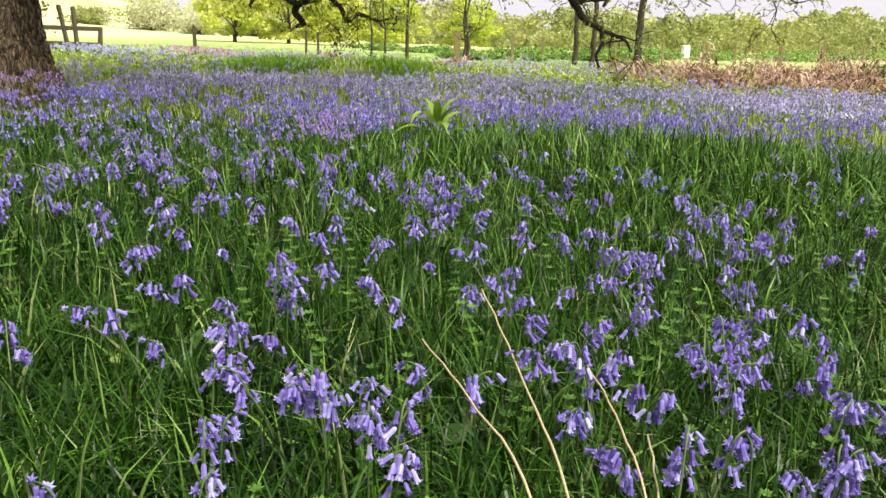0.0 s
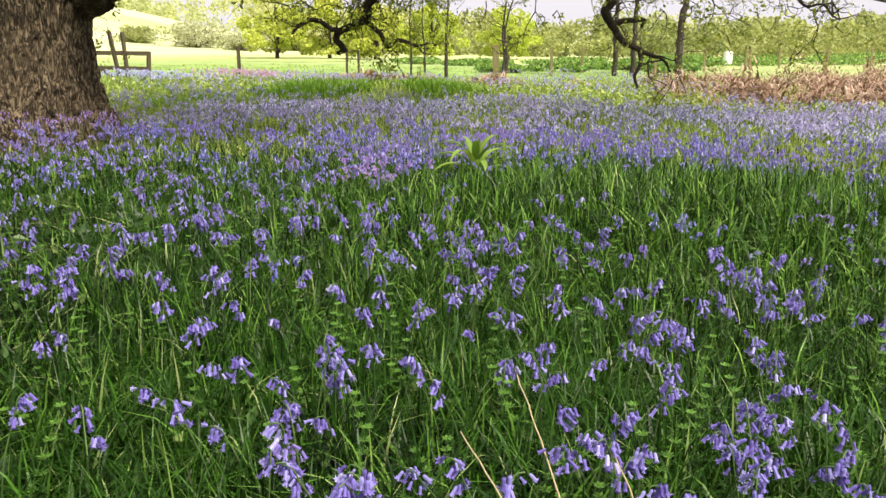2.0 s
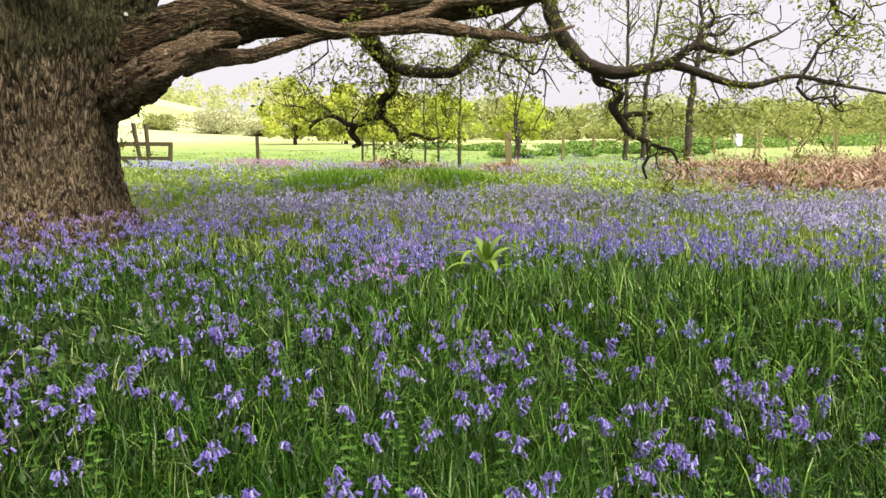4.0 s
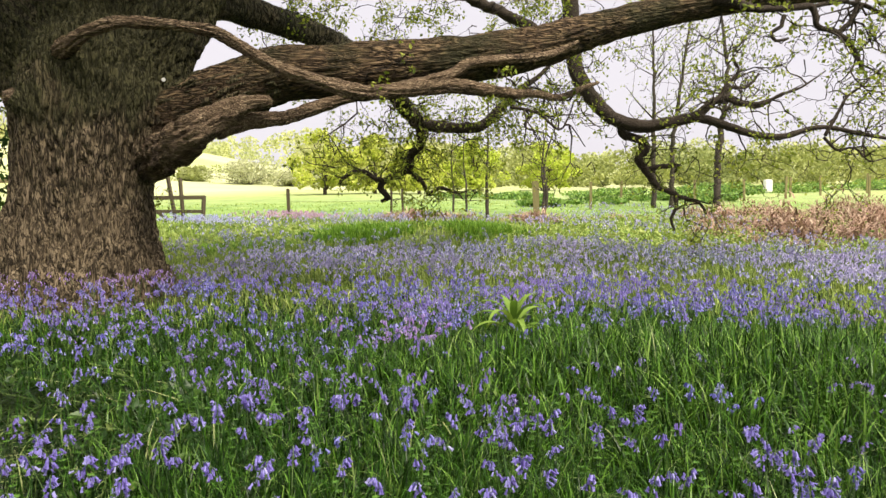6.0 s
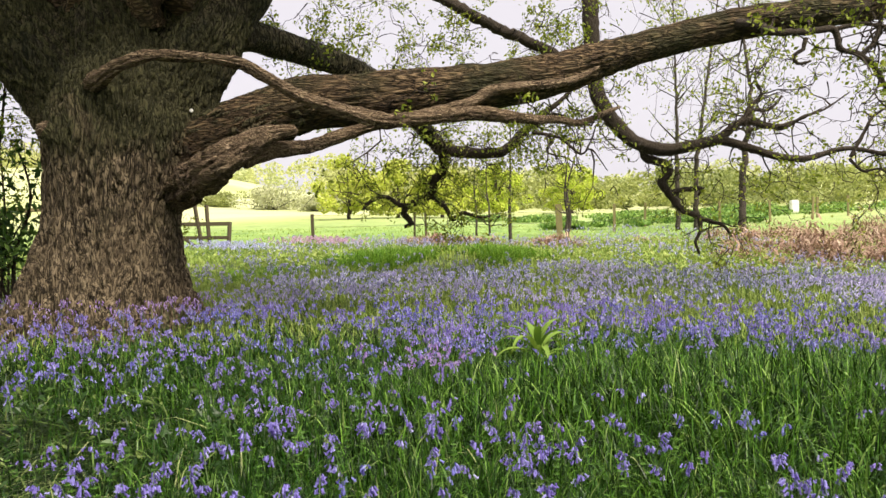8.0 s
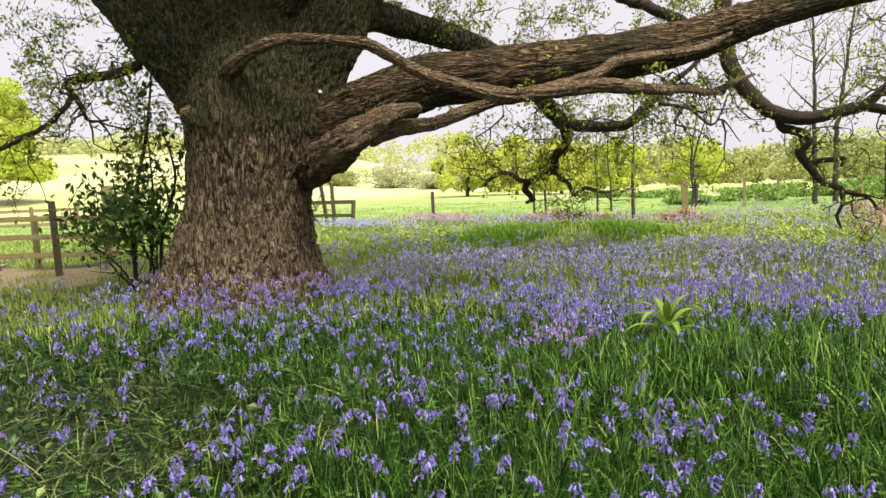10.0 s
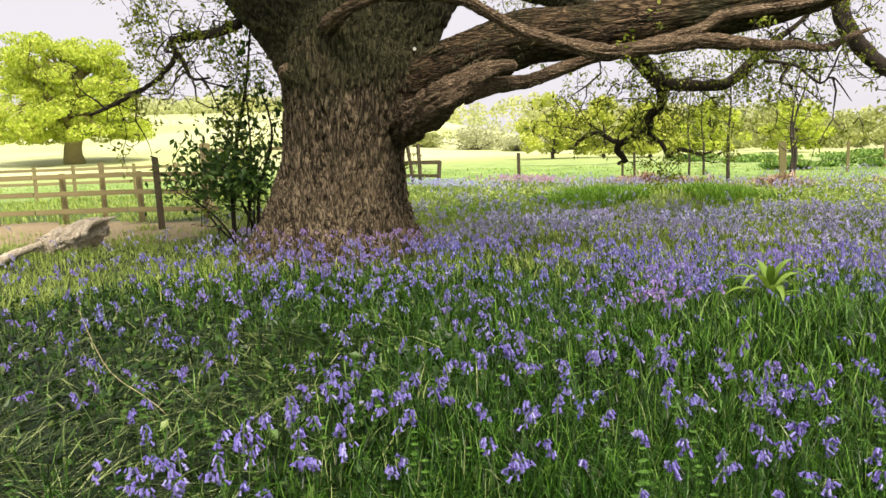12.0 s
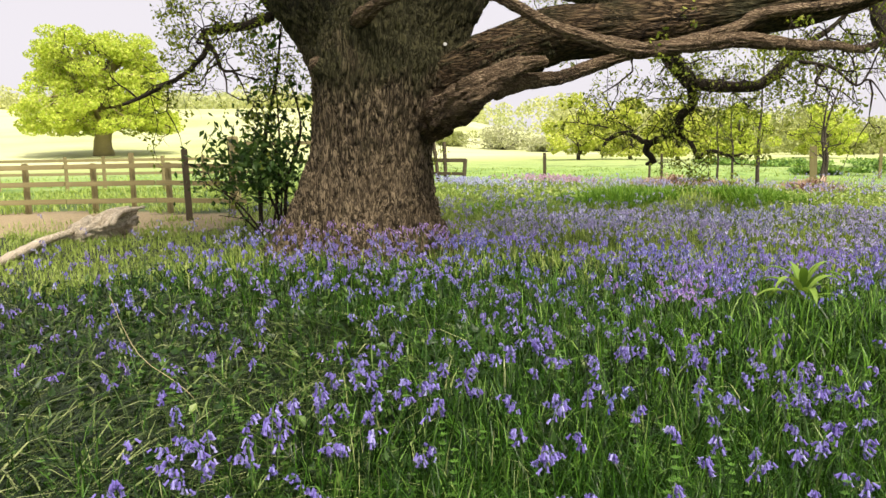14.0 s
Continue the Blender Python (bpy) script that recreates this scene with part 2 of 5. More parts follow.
M_STRAW = wood_material("dry_straw", (0.28, 0.22, 0.11), (0.52, 0.44, 0.27), 4.0)
m, n, l, bsdf = material("white_paint")
bsdf.inputs["Base Color"].default_value = (0.8, 0.8, 0.78, 1)
M_WHITE = m


def ground_material():
    m, n, l, bsdf = material("meadow_ground")
    pos = n.new("ShaderNodeNewGeometry").outputs["Position"]
    sep = n.new("ShaderNodeSeparateXYZ")
    l.new(pos, sep.inputs[0])
    ln = n.new("ShaderNodeVectorMath")
    ln.operation = "LENGTH"
    l.new(pos, ln.inputs[0])
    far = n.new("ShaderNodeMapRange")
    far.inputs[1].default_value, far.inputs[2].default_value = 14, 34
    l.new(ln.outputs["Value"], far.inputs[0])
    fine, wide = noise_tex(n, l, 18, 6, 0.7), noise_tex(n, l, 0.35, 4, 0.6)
    # near ground is almost black: shade between blades put into the colour
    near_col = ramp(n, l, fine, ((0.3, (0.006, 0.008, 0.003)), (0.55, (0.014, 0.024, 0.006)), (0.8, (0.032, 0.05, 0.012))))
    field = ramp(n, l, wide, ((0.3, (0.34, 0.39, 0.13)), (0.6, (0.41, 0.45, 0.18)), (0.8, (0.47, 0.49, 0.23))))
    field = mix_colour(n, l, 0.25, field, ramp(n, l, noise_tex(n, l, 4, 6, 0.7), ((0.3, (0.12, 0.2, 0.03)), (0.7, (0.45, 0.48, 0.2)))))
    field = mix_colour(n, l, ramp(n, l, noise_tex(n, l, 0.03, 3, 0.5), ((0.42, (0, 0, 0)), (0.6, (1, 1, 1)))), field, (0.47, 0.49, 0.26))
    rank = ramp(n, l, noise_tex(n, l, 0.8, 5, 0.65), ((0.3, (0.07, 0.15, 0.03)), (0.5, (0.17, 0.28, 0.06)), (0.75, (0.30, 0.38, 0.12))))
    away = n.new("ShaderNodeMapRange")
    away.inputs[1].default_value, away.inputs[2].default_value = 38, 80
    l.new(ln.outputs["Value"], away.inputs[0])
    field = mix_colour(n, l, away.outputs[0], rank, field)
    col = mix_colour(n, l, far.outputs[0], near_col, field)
    # trodden earth by the paddock fence
    mp = n.new("ShaderNodeVectorMath")
    mp.operation = "SUBTRACT"
    l.new(pos, mp.inputs[0])
    mp.inputs[1].default_value = (-14.0, 9.6, 0.3)
    rot = n.new("ShaderNodeVectorRotate")
    rot.rotation_type = "Z_AXIS"
    rot.inputs["Angle"].default_value = radians(-22)
    l.new(mp.outputs[0], rot.inputs[0])
    sc = n.new("ShaderNodeVectorMath")
    sc.operation = "MULTIPLY"
    sc.inputs[1].default_value = (0.16, 0.34, 0.1)
    l.new(rot.outputs[0], sc.inputs[0])
    wob = n.new("ShaderNodeVectorMath")
    wob.operation = "LENGTH"
    l.new(sc.outputs[0], wob.inputs[0])
    ad = n.new("ShaderNodeMath")
    ad.operation = "MULTIPLY_ADD"
    ad.inputs[1].default_value, ad.inputs[2].default_value = 0.8, -0.4
    l.new(noise_tex(n, l, 1.1, 5, 0.7), ad.inputs[0])
    sm = n.new("ShaderNodeMath")
    l.new(wob.outputs["Value"], sm.inputs[0])
    l.new(ad.outputs[0], sm.inputs[1])
    mask = ramp(n, l, sm.outputs[0], ((0.8, (1, 1, 1)), (1.0, (0, 0, 0))))
    earth = ramp(n, l, fine, ((0.3, (0.16, 0.12, 0.06)), (0.6, (0.33, 0.26, 0.15)), (0.85, (0.48, 0.40, 0.26))))
    col = mix_colour(n, l, mask, col, earth)
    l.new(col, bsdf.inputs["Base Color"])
    bsdf.inputs["Roughness"].default_value = 0.95
    bump(n, l, bsdf, fine, 0.7, 0.05)
    return m


M_GROUND = ground_material()

# ---- mesh helpers ----
def smooth01(v, a, b):
    t = np.clip((np.asarray(v, float) - a) / (b - a), 0, 1)
    return t * t * (3 - 2 * t)


def ground_z(x, y):
    """Height of the one ground sheet: leans a little, dips and mounds near by, rises to hills on the far left."""
    x, y = np.asarray(x, float), np.asarray(y, float)
    d = np.hypot(x, y)
    z = -0.42 * np.tanh(0.0262 * x / 0.42)
    z = z + 0.05 * np.sin(1.1 * x + 0.6) * np.sin(0.9 * y + 1.3) * smooth01(d, 1, 3) * (1 - smooth01(d, 40, 70))
    z = z + 0.26 * np.exp(-((y - 17.5) / 2.0) ** 2 - ((x + 2) / 5.0) ** 2)          # grassy mound
    z = z + 0.10 * np.exp(-((y - 5.6) / 1.1) ** 2 - ((x - 1.8) / 2.6) ** 2)         # lush tussock bank
    az = np.arctan2(x, y)
    left = 1 - smooth01(az, -0.52, -0.17)
    z = z + left * 16.0 * smooth01(d, 70, 300) + 3.0 * smooth01(d, 150, 500) * (1 - left)
    return z


def gz(x, y):
    return float(ground_z(x, y))


def mesh(name, verts, faces, mat, smooth=False):
    """A mesh from arrays: faces is an array of triangles or of quads."""
    verts, faces = np.asarray(verts, np.float32), np.asarray(faces, np.int32)
    me, k = bpy.data.meshes.new(name), faces.shape[1]
    me.vertices.add(len(verts))
    me.vertices.foreach_set("co", verts.ravel())
    me.loops.add(faces.size)
    me.loops.foreach_set("vertex_index", faces.ravel())
    me.polygons.add(len(faces))
    me.polygons.foreach_set("loop_start", np.arange(0, faces.size, k, dtype=np.int32))
    me.polygons.foreach_set("use_smooth", np.full(len(faces), smooth))
    me.update(calc_edges=True)
    me.materials.append(mat)
    return me


def thing(name, at=(0, 0, 0)):
    e = new(name)
    e.empty_display_size = 0.1
    e.location = at
    return e


def part(name, me, parent, label="", at=None):
    """One mesh object under a thing. World coordinates stay as they are unless a place is given."""
    ob = new(name, me)
    ob.parent = parent
    if at is not None:
        ob.location = at
    else:
        ob.matrix_parent_inverse = Matrix.Translation(-parent.location) if parent.parent is None else Matrix.Identity(4)
    return tagged(ob, label)


def spline(ctrl, step):
    """Points x, y, z, radius along a smooth curve through the controls."""
    c = np.array(ctrl, float)
    c = np.vstack([2 * c[0] - c[1], c, 2 * c[-1] - c[-2]])
    out = []
    for i in range(1, len(c) - 2):
        p0, p1, p2, p3 = c[i - 1 : i + 3]
        k = max(2, int(np.linalg.norm(p2[:3] - p1[:3]) / step))
        for t in np.arange(k) / k:
            out.append(0.5 * ((2 * p1) + (p2 - p0) * t + (2 * p0 - 5 * p1 + 4 * p2 - p3) * t * t + (3 * p1 - p0 - 3 * p2 + p3) * t**3))
    out.append(c[-2])
    out = np.array(out)
    out[:, 3] = np.maximum(out[:, 3], 0.002)
    return out


def tube(ctrl, step=0.08, segs=10, rough=0.08, seed=0, ridges=0.0, wander=0.0):
    """A tapered, uneven, closed branch: vertices and quads."""
    rng = np.random.default_rng(seed)
    p = spline(ctrl, step)
    if wander:
        p[1:-1, :3] += rng.normal(0, wander, (len(p) - 2, 3)) * p[1:-1, 3:4]
    n = len(p)
    tan = np.gradient(p[:, :3], axis=0)
    tan /= np.linalg.norm(tan, axis=1, keepdims=True) + 1e-9
    u = np.cross(tan[0], (0.3, 0.2, 1.0))
    u /= np.linalg.norm(u)
    us = []
    for t in tan:
        u = u - t * (u @ t)
        u /= np.linalg.norm(u) + 1e-9
        us.append(u)
    us = np.array(us)
    vs = np.cross(tan, us)
    ang = np.linspace(0, 2 * np.pi, segs, endpoint=False)
    lump = 1 + rough * np.array([[noise.noise((math.cos(a) * 1.2, math.sin(a) * 1.2, i * step * 2.5 / max(0.05, p[i, 3] * 4) + seed * 7.7)) for a in ang] for i in range(n)])
    if ridges:
        rf = 6 + 10 * min(0.7, float(p[:, 3].mean()))
        lump += ridges * np.array([[0.7 * noise.noise((math.cos(a) * rf, math.sin(a) * rf, i * step * 2.0 + seed)) - 0.5 * math.exp(-((noise.noise((math.cos(a) * rf * 1.5, math.sin(a) * rf * 1.5, i * step * 3.0 + seed)) / 0.14) ** 2)) for a in ang] for i in range(n)])
    r = p[:, 3:4] * lump
    v = p[:, None, :3] + r[..., None] * (np.cos(ang)[None, :, None] * us[:, None] + np.sin(ang)[None, :, None] * vs[:, None])
    v = v.reshape(-1, 3)
    i, j = np.meshgrid(np.arange(n - 1), np.arange(segs), indexing="ij")
    q = np.stack([i * segs + j, i * segs + (j + 1) % segs, (i + 1) * segs + (j + 1) % segs, (i + 1) * segs + j], -1).reshape(-1, 4)
    v = np.vstack([v, p[0, :3], p[-1, :3] + tan[-1] * p[-1, 3] * 0.5])
    a, b = len(v) - 2, len(v) - 1
    jj = np.arange(segs)
    caps = np.vstack([np.stack([(jj + 1) % segs, jj, np.full(segs, a), np.full(segs, a)], -1), np.stack([(n - 1) * segs + jj, (n - 1) * segs + (jj + 1) % segs, np.full(segs, b), np.full(segs, b)], -1)])
    tri = np.vstack([q[:, [0, 1, 2]], q[:, [0, 2, 3]], caps[:, :3]])
    return v, tri


def merged(pieces):
    vs, fs, k = [], [], 0
    for v, f in pieces:
        vs.append(v)
        fs.append(f + k)
        k += len(v)
    return np.vstack(vs), np.vstack(fs)


def leaves(centres, size, rng, spread=0.35, droop=0.0, aspect=0.55):
    """Pointed leaves of two folded halves, each an island of four triangles."""
    n = len(centres)
    a = rng.normal(0, 1, (n, 3))
    a[:, 2] -= droop
    a /= np.linalg.norm(a, axis=1, keepdims=True)
    b = np.cross(a, rng.normal(0, 1, (n, 3)))
    b /= np.linalg.norm(b, axis=1, keepdims=True) + 1e-9
    c = np.cross(a, b)
    s = size * (1 + spread * rng.uniform(-1, 1, (n, 1)))
    w = s * aspect
    v = np.stack([centres - a * s * 0.5, centres + b * w * 0.5 + c * w * 0.16 - a * s * 0.05, centres + a * s * 0.55, centres - b * w * 0.5 + c * w * 0.16 - a * s * 0.05], 1)
    base = np.arange(n)[:, None] * 4
    f = np.stack([base + [0, 1, 2], base + [0, 2, 3]], 1).reshape(-1, 3)
    return v.reshape(-1, 3), f


def blades(x, y, height, width, bend, rng, joints=2, z=None, lean=None):
    """Grass blades, tapering and bent: strips of the given number of joints."""
    n = len(x)
    z = ground_z(x, y) - 0.01 if z is None else z
    az = rng.uniform(0, 2 * np.pi, n) if lean is None else lean + rng.normal(0, 0.6, n)
    turn = az + np.pi / 2 + rng.normal(0, 0.5, n)
    out, side = np.stack([np.cos(az), np.sin(az)], 1), np.stack([np.cos(turn), np.sin(turn)], 1)
    rows = []
    for k in range(joints + 1):
        t = k / joints
        off = bend * height * t**1.8
        up = height * (t - 0.55 * np.minimum(bend, 1.4) * t**2.4)
        w = width * (1 - 0.95 * t**1.6) * 0.5
        p = np.stack([x + out[:, 0] * off, y + out[:, 1] * off, z + up], 1)
        s = np.concatenate([side * w[:, None], np.zeros((n, 1))], 1)
        rows += [p - s, p + s] if k < joints else [p]
    v = np.stack(rows, 1)
    m = v.shape[1]
    f = []
    for k in range(joints - 1):
        f += [(2 * k, 2 * k + 1, 2 * k + 3), (2 * k, 2 * k + 3, 2 * k + 2)]
    f.append((2 * joints - 2, 2 * joints - 1, 2 * joints))
    return v.reshape(-1, 3), (np.arange(n)[:, None, None] * m + np.array(f)[None]).reshape(-1, 3)


def wedge(n, r0, r1, a0, a1, rng):
    """Places spread evenly over a piece of a ring; azimuth from +y, degrees, to the right positive."""
    r = np.sqrt(rng.uniform(r0 * r0, r1 * r1, n))
    a = np.radians(rng.uniform(a0, a1, n))
    return r * np.sin(a), r * np.cos(a)


def field_noise(x, y, scale, seed=0.0):
    return np.array([noise.noise((a * scale, b * scale, seed)) for a, b in zip(x, y)])


TRUNK = (-5.22, 9.15)

# ---- ground ----
def build_ground():
    radii = np.concatenate([[0.0], np.geomspace(0.6, 4000, 150)])
    ang = np.linspace(0, 2 * np.pi, 200, endpoint=False)
    x, y = np.outer(radii, np.sin(ang)), np.outer(radii, np.cos(ang))
    z = ground_z(x, y)
    v = np.stack([x, y, z], -1).reshape(-1, 3)
    i, j = np.meshgrid(np.arange(len(radii) - 1), np.arange(200), indexing="ij")
    q = np.stack([i * 200 + j, (i + 1) * 200 + j, (i + 1) * 200 + (j + 1) % 200, i * 200 + (j + 1) % 200], -1).reshape(-1, 4)
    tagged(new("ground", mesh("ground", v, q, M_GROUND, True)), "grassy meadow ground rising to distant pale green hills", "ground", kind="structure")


build_ground()

# ---- the old oak ----
# controls of limbs and branches: x, y, z, radius
MAIN_LIMB = [(-4.7, 9.4, 2.1, 0.42), (-4.0, 9.43, 2.44, 0.375), (-3.50, 9.45, 2.61, 0.369), (-2.91, 9.51, 2.81, 0.337), (-1.86, 9.67, 2.88, 0.320), (-0.83, 9.82, 2.95, 0.289), (0.17, 9.97, 3.09, 0.259), (1.16, 10.13, 3.36, 0.195), (2.20, 10.30, 3.59, 0.195), (3.04, 10.32, 3.69, 0.19), (4.36, 10.46, 3.82, 0.17), (6.0, 10.3, 4.1, 0.09)]
BACK_LIMB = [(-4.10, 10.02, 3.90, 0.226), (-3.69, 10.64, 3.86, 0.205), (-3.21, 11.26, 3.74, 0.190), (-2.71, 11.99, 3.58, 0.174), (-2.18, 12.91, 3.16, 0.158), (-1.94, 13.56, 2.76, 0.146), (-1.73, 14.00, 2.48, 0.130)]
BACK_TIP = [(-1.73, 14.00, 2.48, 0.120), (-1.22, 14.33, 2.42, 0.101), (-0.68, 14.46, 2.43, 0.091), (-0.32, 14.57, 2.74, 0.081), (0.08, 14.70, 3.10, 0.061), (0.44, 14.81, 3.36, 0.041), (0.80, 14.93, 3.75, 0.030)]
HANG_STEM = [(-1.73, 14.00, 2.48, 0.090), (-1.72, 14.08, 2.13, 0.081), (-1.90, 14.13, 1.98, 0.081), (-1.97, 14.19, 1.72, 0.071), (-2.13, 14.25, 1.62, 0.072), (-2.37, 14.18, 1.52, 0.062), (-2.52, 14.24, 1.36, 0.062), (-2.37, 14.26, 1.18, 0.052), (-2.50, 14.22, 1.12, 0.031)]
HANG_LEFT = [(-2.41, 14.17, 1.50, 0.051), (-2.56, 14.14, 1.53, 0.046), (-2.87, 14.18, 1.69, 0.041), (-3.16, 14.10, 1.56, 0.036), (-3.24, 14.07, 1.45, 0.021)]
HANG_RIGHT = [(-2.05, 14.17, 1.65, 0.046), (-1.95, 14.19, 1.64, 0.046), (-1.71, 14.13, 1.43, 0.041), (-1.61, 14.14, 1.23, 0.041), (-1.41, 14.10, 1.34, 0.035), (-1.10, 14.16, 1.25, 0.025), (-0.86, 14.23, 1.29, 0.015)]
DEAD_BRANCH = [(-5.30, 8.92, 2.97, 0.15), (-5.00, 8.50, 3.05, 0.115), (-4.74, 8.30, 3.12, 0.088), (-4.49, 8.22, 3.20, 0.070), (-4.18, 8.30, 3.28, 0.064), (-3.62, 8.44, 3.24, 0.057), (-3.25, 8.52, 3.16, 0.064), (-3.01, 8.57, 3.01, 0.064), (-2.64, 8.64, 2.79, 0.070), (-2.15, 8.75, 2.61, 0.076), (-1.74, 8.94, 2.51, 0.090), (-1.30, 9.05, 2.54, 0.084), (-0.80, 9.28, 2.59, 0.085), (-0.43, 9.37, 2.55, 0.072), (0.02, 9.58, 2.49, 0.053)]
DEAD_FORK = [(-1.68, 8.96, 2.51, 0.058), (-1.18, 9.14, 2.62, 0.058), (-0.80, 9.29, 2.72, 0.065), (-0.57, 9.36, 2.85, 0.065), (-0.16, 9.46, 2.89, 0.059), (0.35, 9.64, 2.95, 0.046), (0.72, 9.80, 3.12, 0.020)]
DEAD_TAIL = [(-0.11, 9.55, 2.51, 0.053), (0.22, 9.84, 2.52, 0.047), (0.50, 10.21, 2.50, 0.045), (0.84, 10.72, 2.66, 0.036), (1.08, 11.00, 2.76, 0.018)]
STUB = [(-4.55, 9.25, 1.72, 0.20), (-4.08, 8.82, 1.90, 0.235), (-3.78, 8.52, 1.97, 0.217), (-3.54, 8.37, 2.09, 0.191), (-3.28, 8.44, 2.24, 0.153), (-3.00, 8.52, 2.38, 0.108), (-2.72, 8.59, 2.42, 0.064)]
STUB_LIMB = [(-3.32, 8.52, 2.12, 0.103), (-3.04, 8.70, 2.22, 0.091), (-2.62, 8.91, 2.27, 0.079), (-2.25, 9.12, 2.41, 0.073), (-1.81, 9.34, 2.54, 0.061), (-1.31, 9.67, 2.60, 0.048)]
HB = [(0.90, 13.60, 4.98, 0.146), (0.89, 13.45, 4.41, 0.136), (0.90, 13.31, 3.85, 0.126), (0.91, 13.17, 3.43, 0.125), (1.00, 13.06, 3.05, 0.124), (1.19, 12.98, 2.73, 0.123), (1.50, 12.93, 2.41, 0.113), (1.93, 12.82, 2.25, 0.103), (2.36, 12.72, 2.29, 0.092), (2.79, 12.73, 2.35, 0.075), (3.25, 12.72, 2.20, 0.066), (3.61, 12.70, 2.07, 0.057), (4.05, 12.70, 2.02, 0.049), (4.64, 12.75, 2.15, 0.036), (5.3, 12.8, 2.02, 0.030), (6.2, 12.9, 1.85, 0.020)]
HB_JOIN = [(-2.6, 13.9, 5.9, 0.10), (-1.5, 13.75, 5.0, 0.10), (-0.35, 13.55, 4.30, 0.095), (0.15, 13.45, 4.02, 0.090), (0.55, 13.32, 3.72, 0.085), (0.92, 13.15, 3.40, 0.080)]
HB_UP = [(2.67, 12.69, 2.33, 0.067), (2.96, 12.78, 2.53, 0.067), (3.17, 12.84, 2.66, 0.058), (3.50, 12.81, 2.54, 0.041), (3.90, 12.91, 2.59, 0.026), (4.43, 12.96, 2.83, 0.006)]
HB_UP2 = [(3.04, 12.81, 2.58, 0.042), (3.30, 12.88, 2.80, 0.033), (3.58, 12.96, 2.82, 0.025), (3.79, 13.02, 3.02, 0.017)]
HB_HANG = [(1.61, 12.95, 2.33, 0.061), (1.68, 12.95, 2.14, 0.070), (1.96, 13.01, 2.05, 0.070), (2.05, 13.03, 1.92, 0.070), (1.91, 12.98, 1.76, 0.070), (2.08, 13.10, 1.51, 0.061), (2.24, 13.13, 1.30, 0.053), (2.52, 13.19, 1.16, 0.044), (2.54, 13.17, 0.94, 0.031), (2.46, 13.14, 0.76, 0.026), (2.52, 13.14, 0.57, 0.018)]
HB_HANG2 = [(2.05, 13.10, 1.57, 0.044), (2.28, 13.16, 1.61, 0.044), (2.59, 13.24, 1.62, 0.035), (2.53, 13.22, 1.51, 0.018)]
HB_HANG3 = [(2.48, 13.18, 1.18, 0.035), (2.71, 13.23, 1.08, 0.035), (2.94, 13.28, 1.00, 0.026), (3.06, 13.29, 0.82, 0.018)]
HB_RISE = [(4.70, 12.74, 2.02, 0.030), (4.91, 12.78, 2.38, 0.026), (5.05, 12.82, 2.61, 0.022), (5.22, 12.74, 2.75, 0.017), (5.47, 12.78, 2.98, 0.010)]
HB_UP3 = [(3.26, 12.81, 2.66, 0.040), (3.48, 12.85, 2.58, 0.034), (3.74, 12.89, 2.50, 0.028), (4.02, 12.81, 2.66, 0.022), (4.36, 12.85, 2.77, 0.017), (4.75, 12.89, 3.02, 0.009)]
HB_UP4 = [(3.15, 12.81, 2.57, 0.040), (3.24, 12.85, 2.85, 0.030), (3.44, 12.89, 3.06, 0.022), (3.33, 12.81, 3.31, 0.015), (3.52, 12.85, 3.54, 0.008)]
HB_DROP = [(4.69, 12.76, 1.99, 0.026), (4.91, 12.80, 1.79, 0.021), (5.17, 12.84, 1.82, 0.017), (5.38, 12.76, 1.61, 0.012), (5.71, 12.80, 1.68, 0.007)]
MID_TWIG = [(-0.12, 11.56, 2.52, 0.026), (0.28, 11.60, 2.42, 0.021), (0.57, 11.64, 2.18, 0.016), (0.72, 11.56, 2.24, 0.013), (0.95, 11.60, 1.92, 0.006)]
MID_TWIG2 = [(0.21, 11.56, 2.45, 0.018), (0.09, 11.60, 2.23, 0.014), (0.39, 11.64, 2.12, 0.011), (0.61, 11.56, 1.90, 0.006)]
LEFT_TWIG = [(-6.71, 9.13, 3.33, 0.074), (-7.07, 9.03, 3.21, 0.066), (-7.39, 8.95, 3.18, 0.059), (-7.68, 8.88, 3.15, 0.052), (-7.63, 8.88, 2.98, 0.044), (-7.77, 8.83, 2.77, 0.037), (-8.03, 8.75, 2.56, 0.033), (-8.54, 8.60, 2.33, 0.030), (-8.90, 8.51, 2.20, 0.022)]
LEFT_TWIG2 = [(-7.64, 8.88, 3.03, 0.030), (-7.51, 8.89, 2.83, 0.030), (-7.41, 8.90, 2.62, 0.022), (-7.16, 8.97, 2.62, 0.015)]
LEFT_STUB = [(-5.15, 8.95, 2.12, 0.24), (-5.45, 8.58, 2.40, 0.17), (-5.60, 8.40, 2.55, 0.105)]
STEM_LEFT = [(-5.2, 9.3, 1.9, 0.5), (-5.38, 9.38, 2.53, 0.70), (-5.84, 9.42, 3.16, 0.62), (-6.44, 9.33, 3.84, 0.56), (-7.02, 9.25, 4.48, 0.492), (-7.65, 9.15, 5.26, 0.388), (-8.57, 9.12, 6.40, 0.271)]
STEM_MID = [(-5.2, 9.3, 1.9, 0.5), (-5.18, 9.40, 2.74, 0.78), (-5.30, 9.55, 3.50, 0.62), (-5.50, 9.60, 4.25, 0.462), (-5.67, 9.74, 5.19, 0.361), (-5.76, 9.92, 6.44, 0.259)]
STEM_GAP = [(-5.1, 9.5, 1.9, 0.5), (-4.95, 9.75, 2.8, 0.6), (-4.75, 10.0, 3.5, 0.5), (-4.6, 10.3, 4.4, 0.42), (-4.6, 10.9, 5.8, 0.3)]
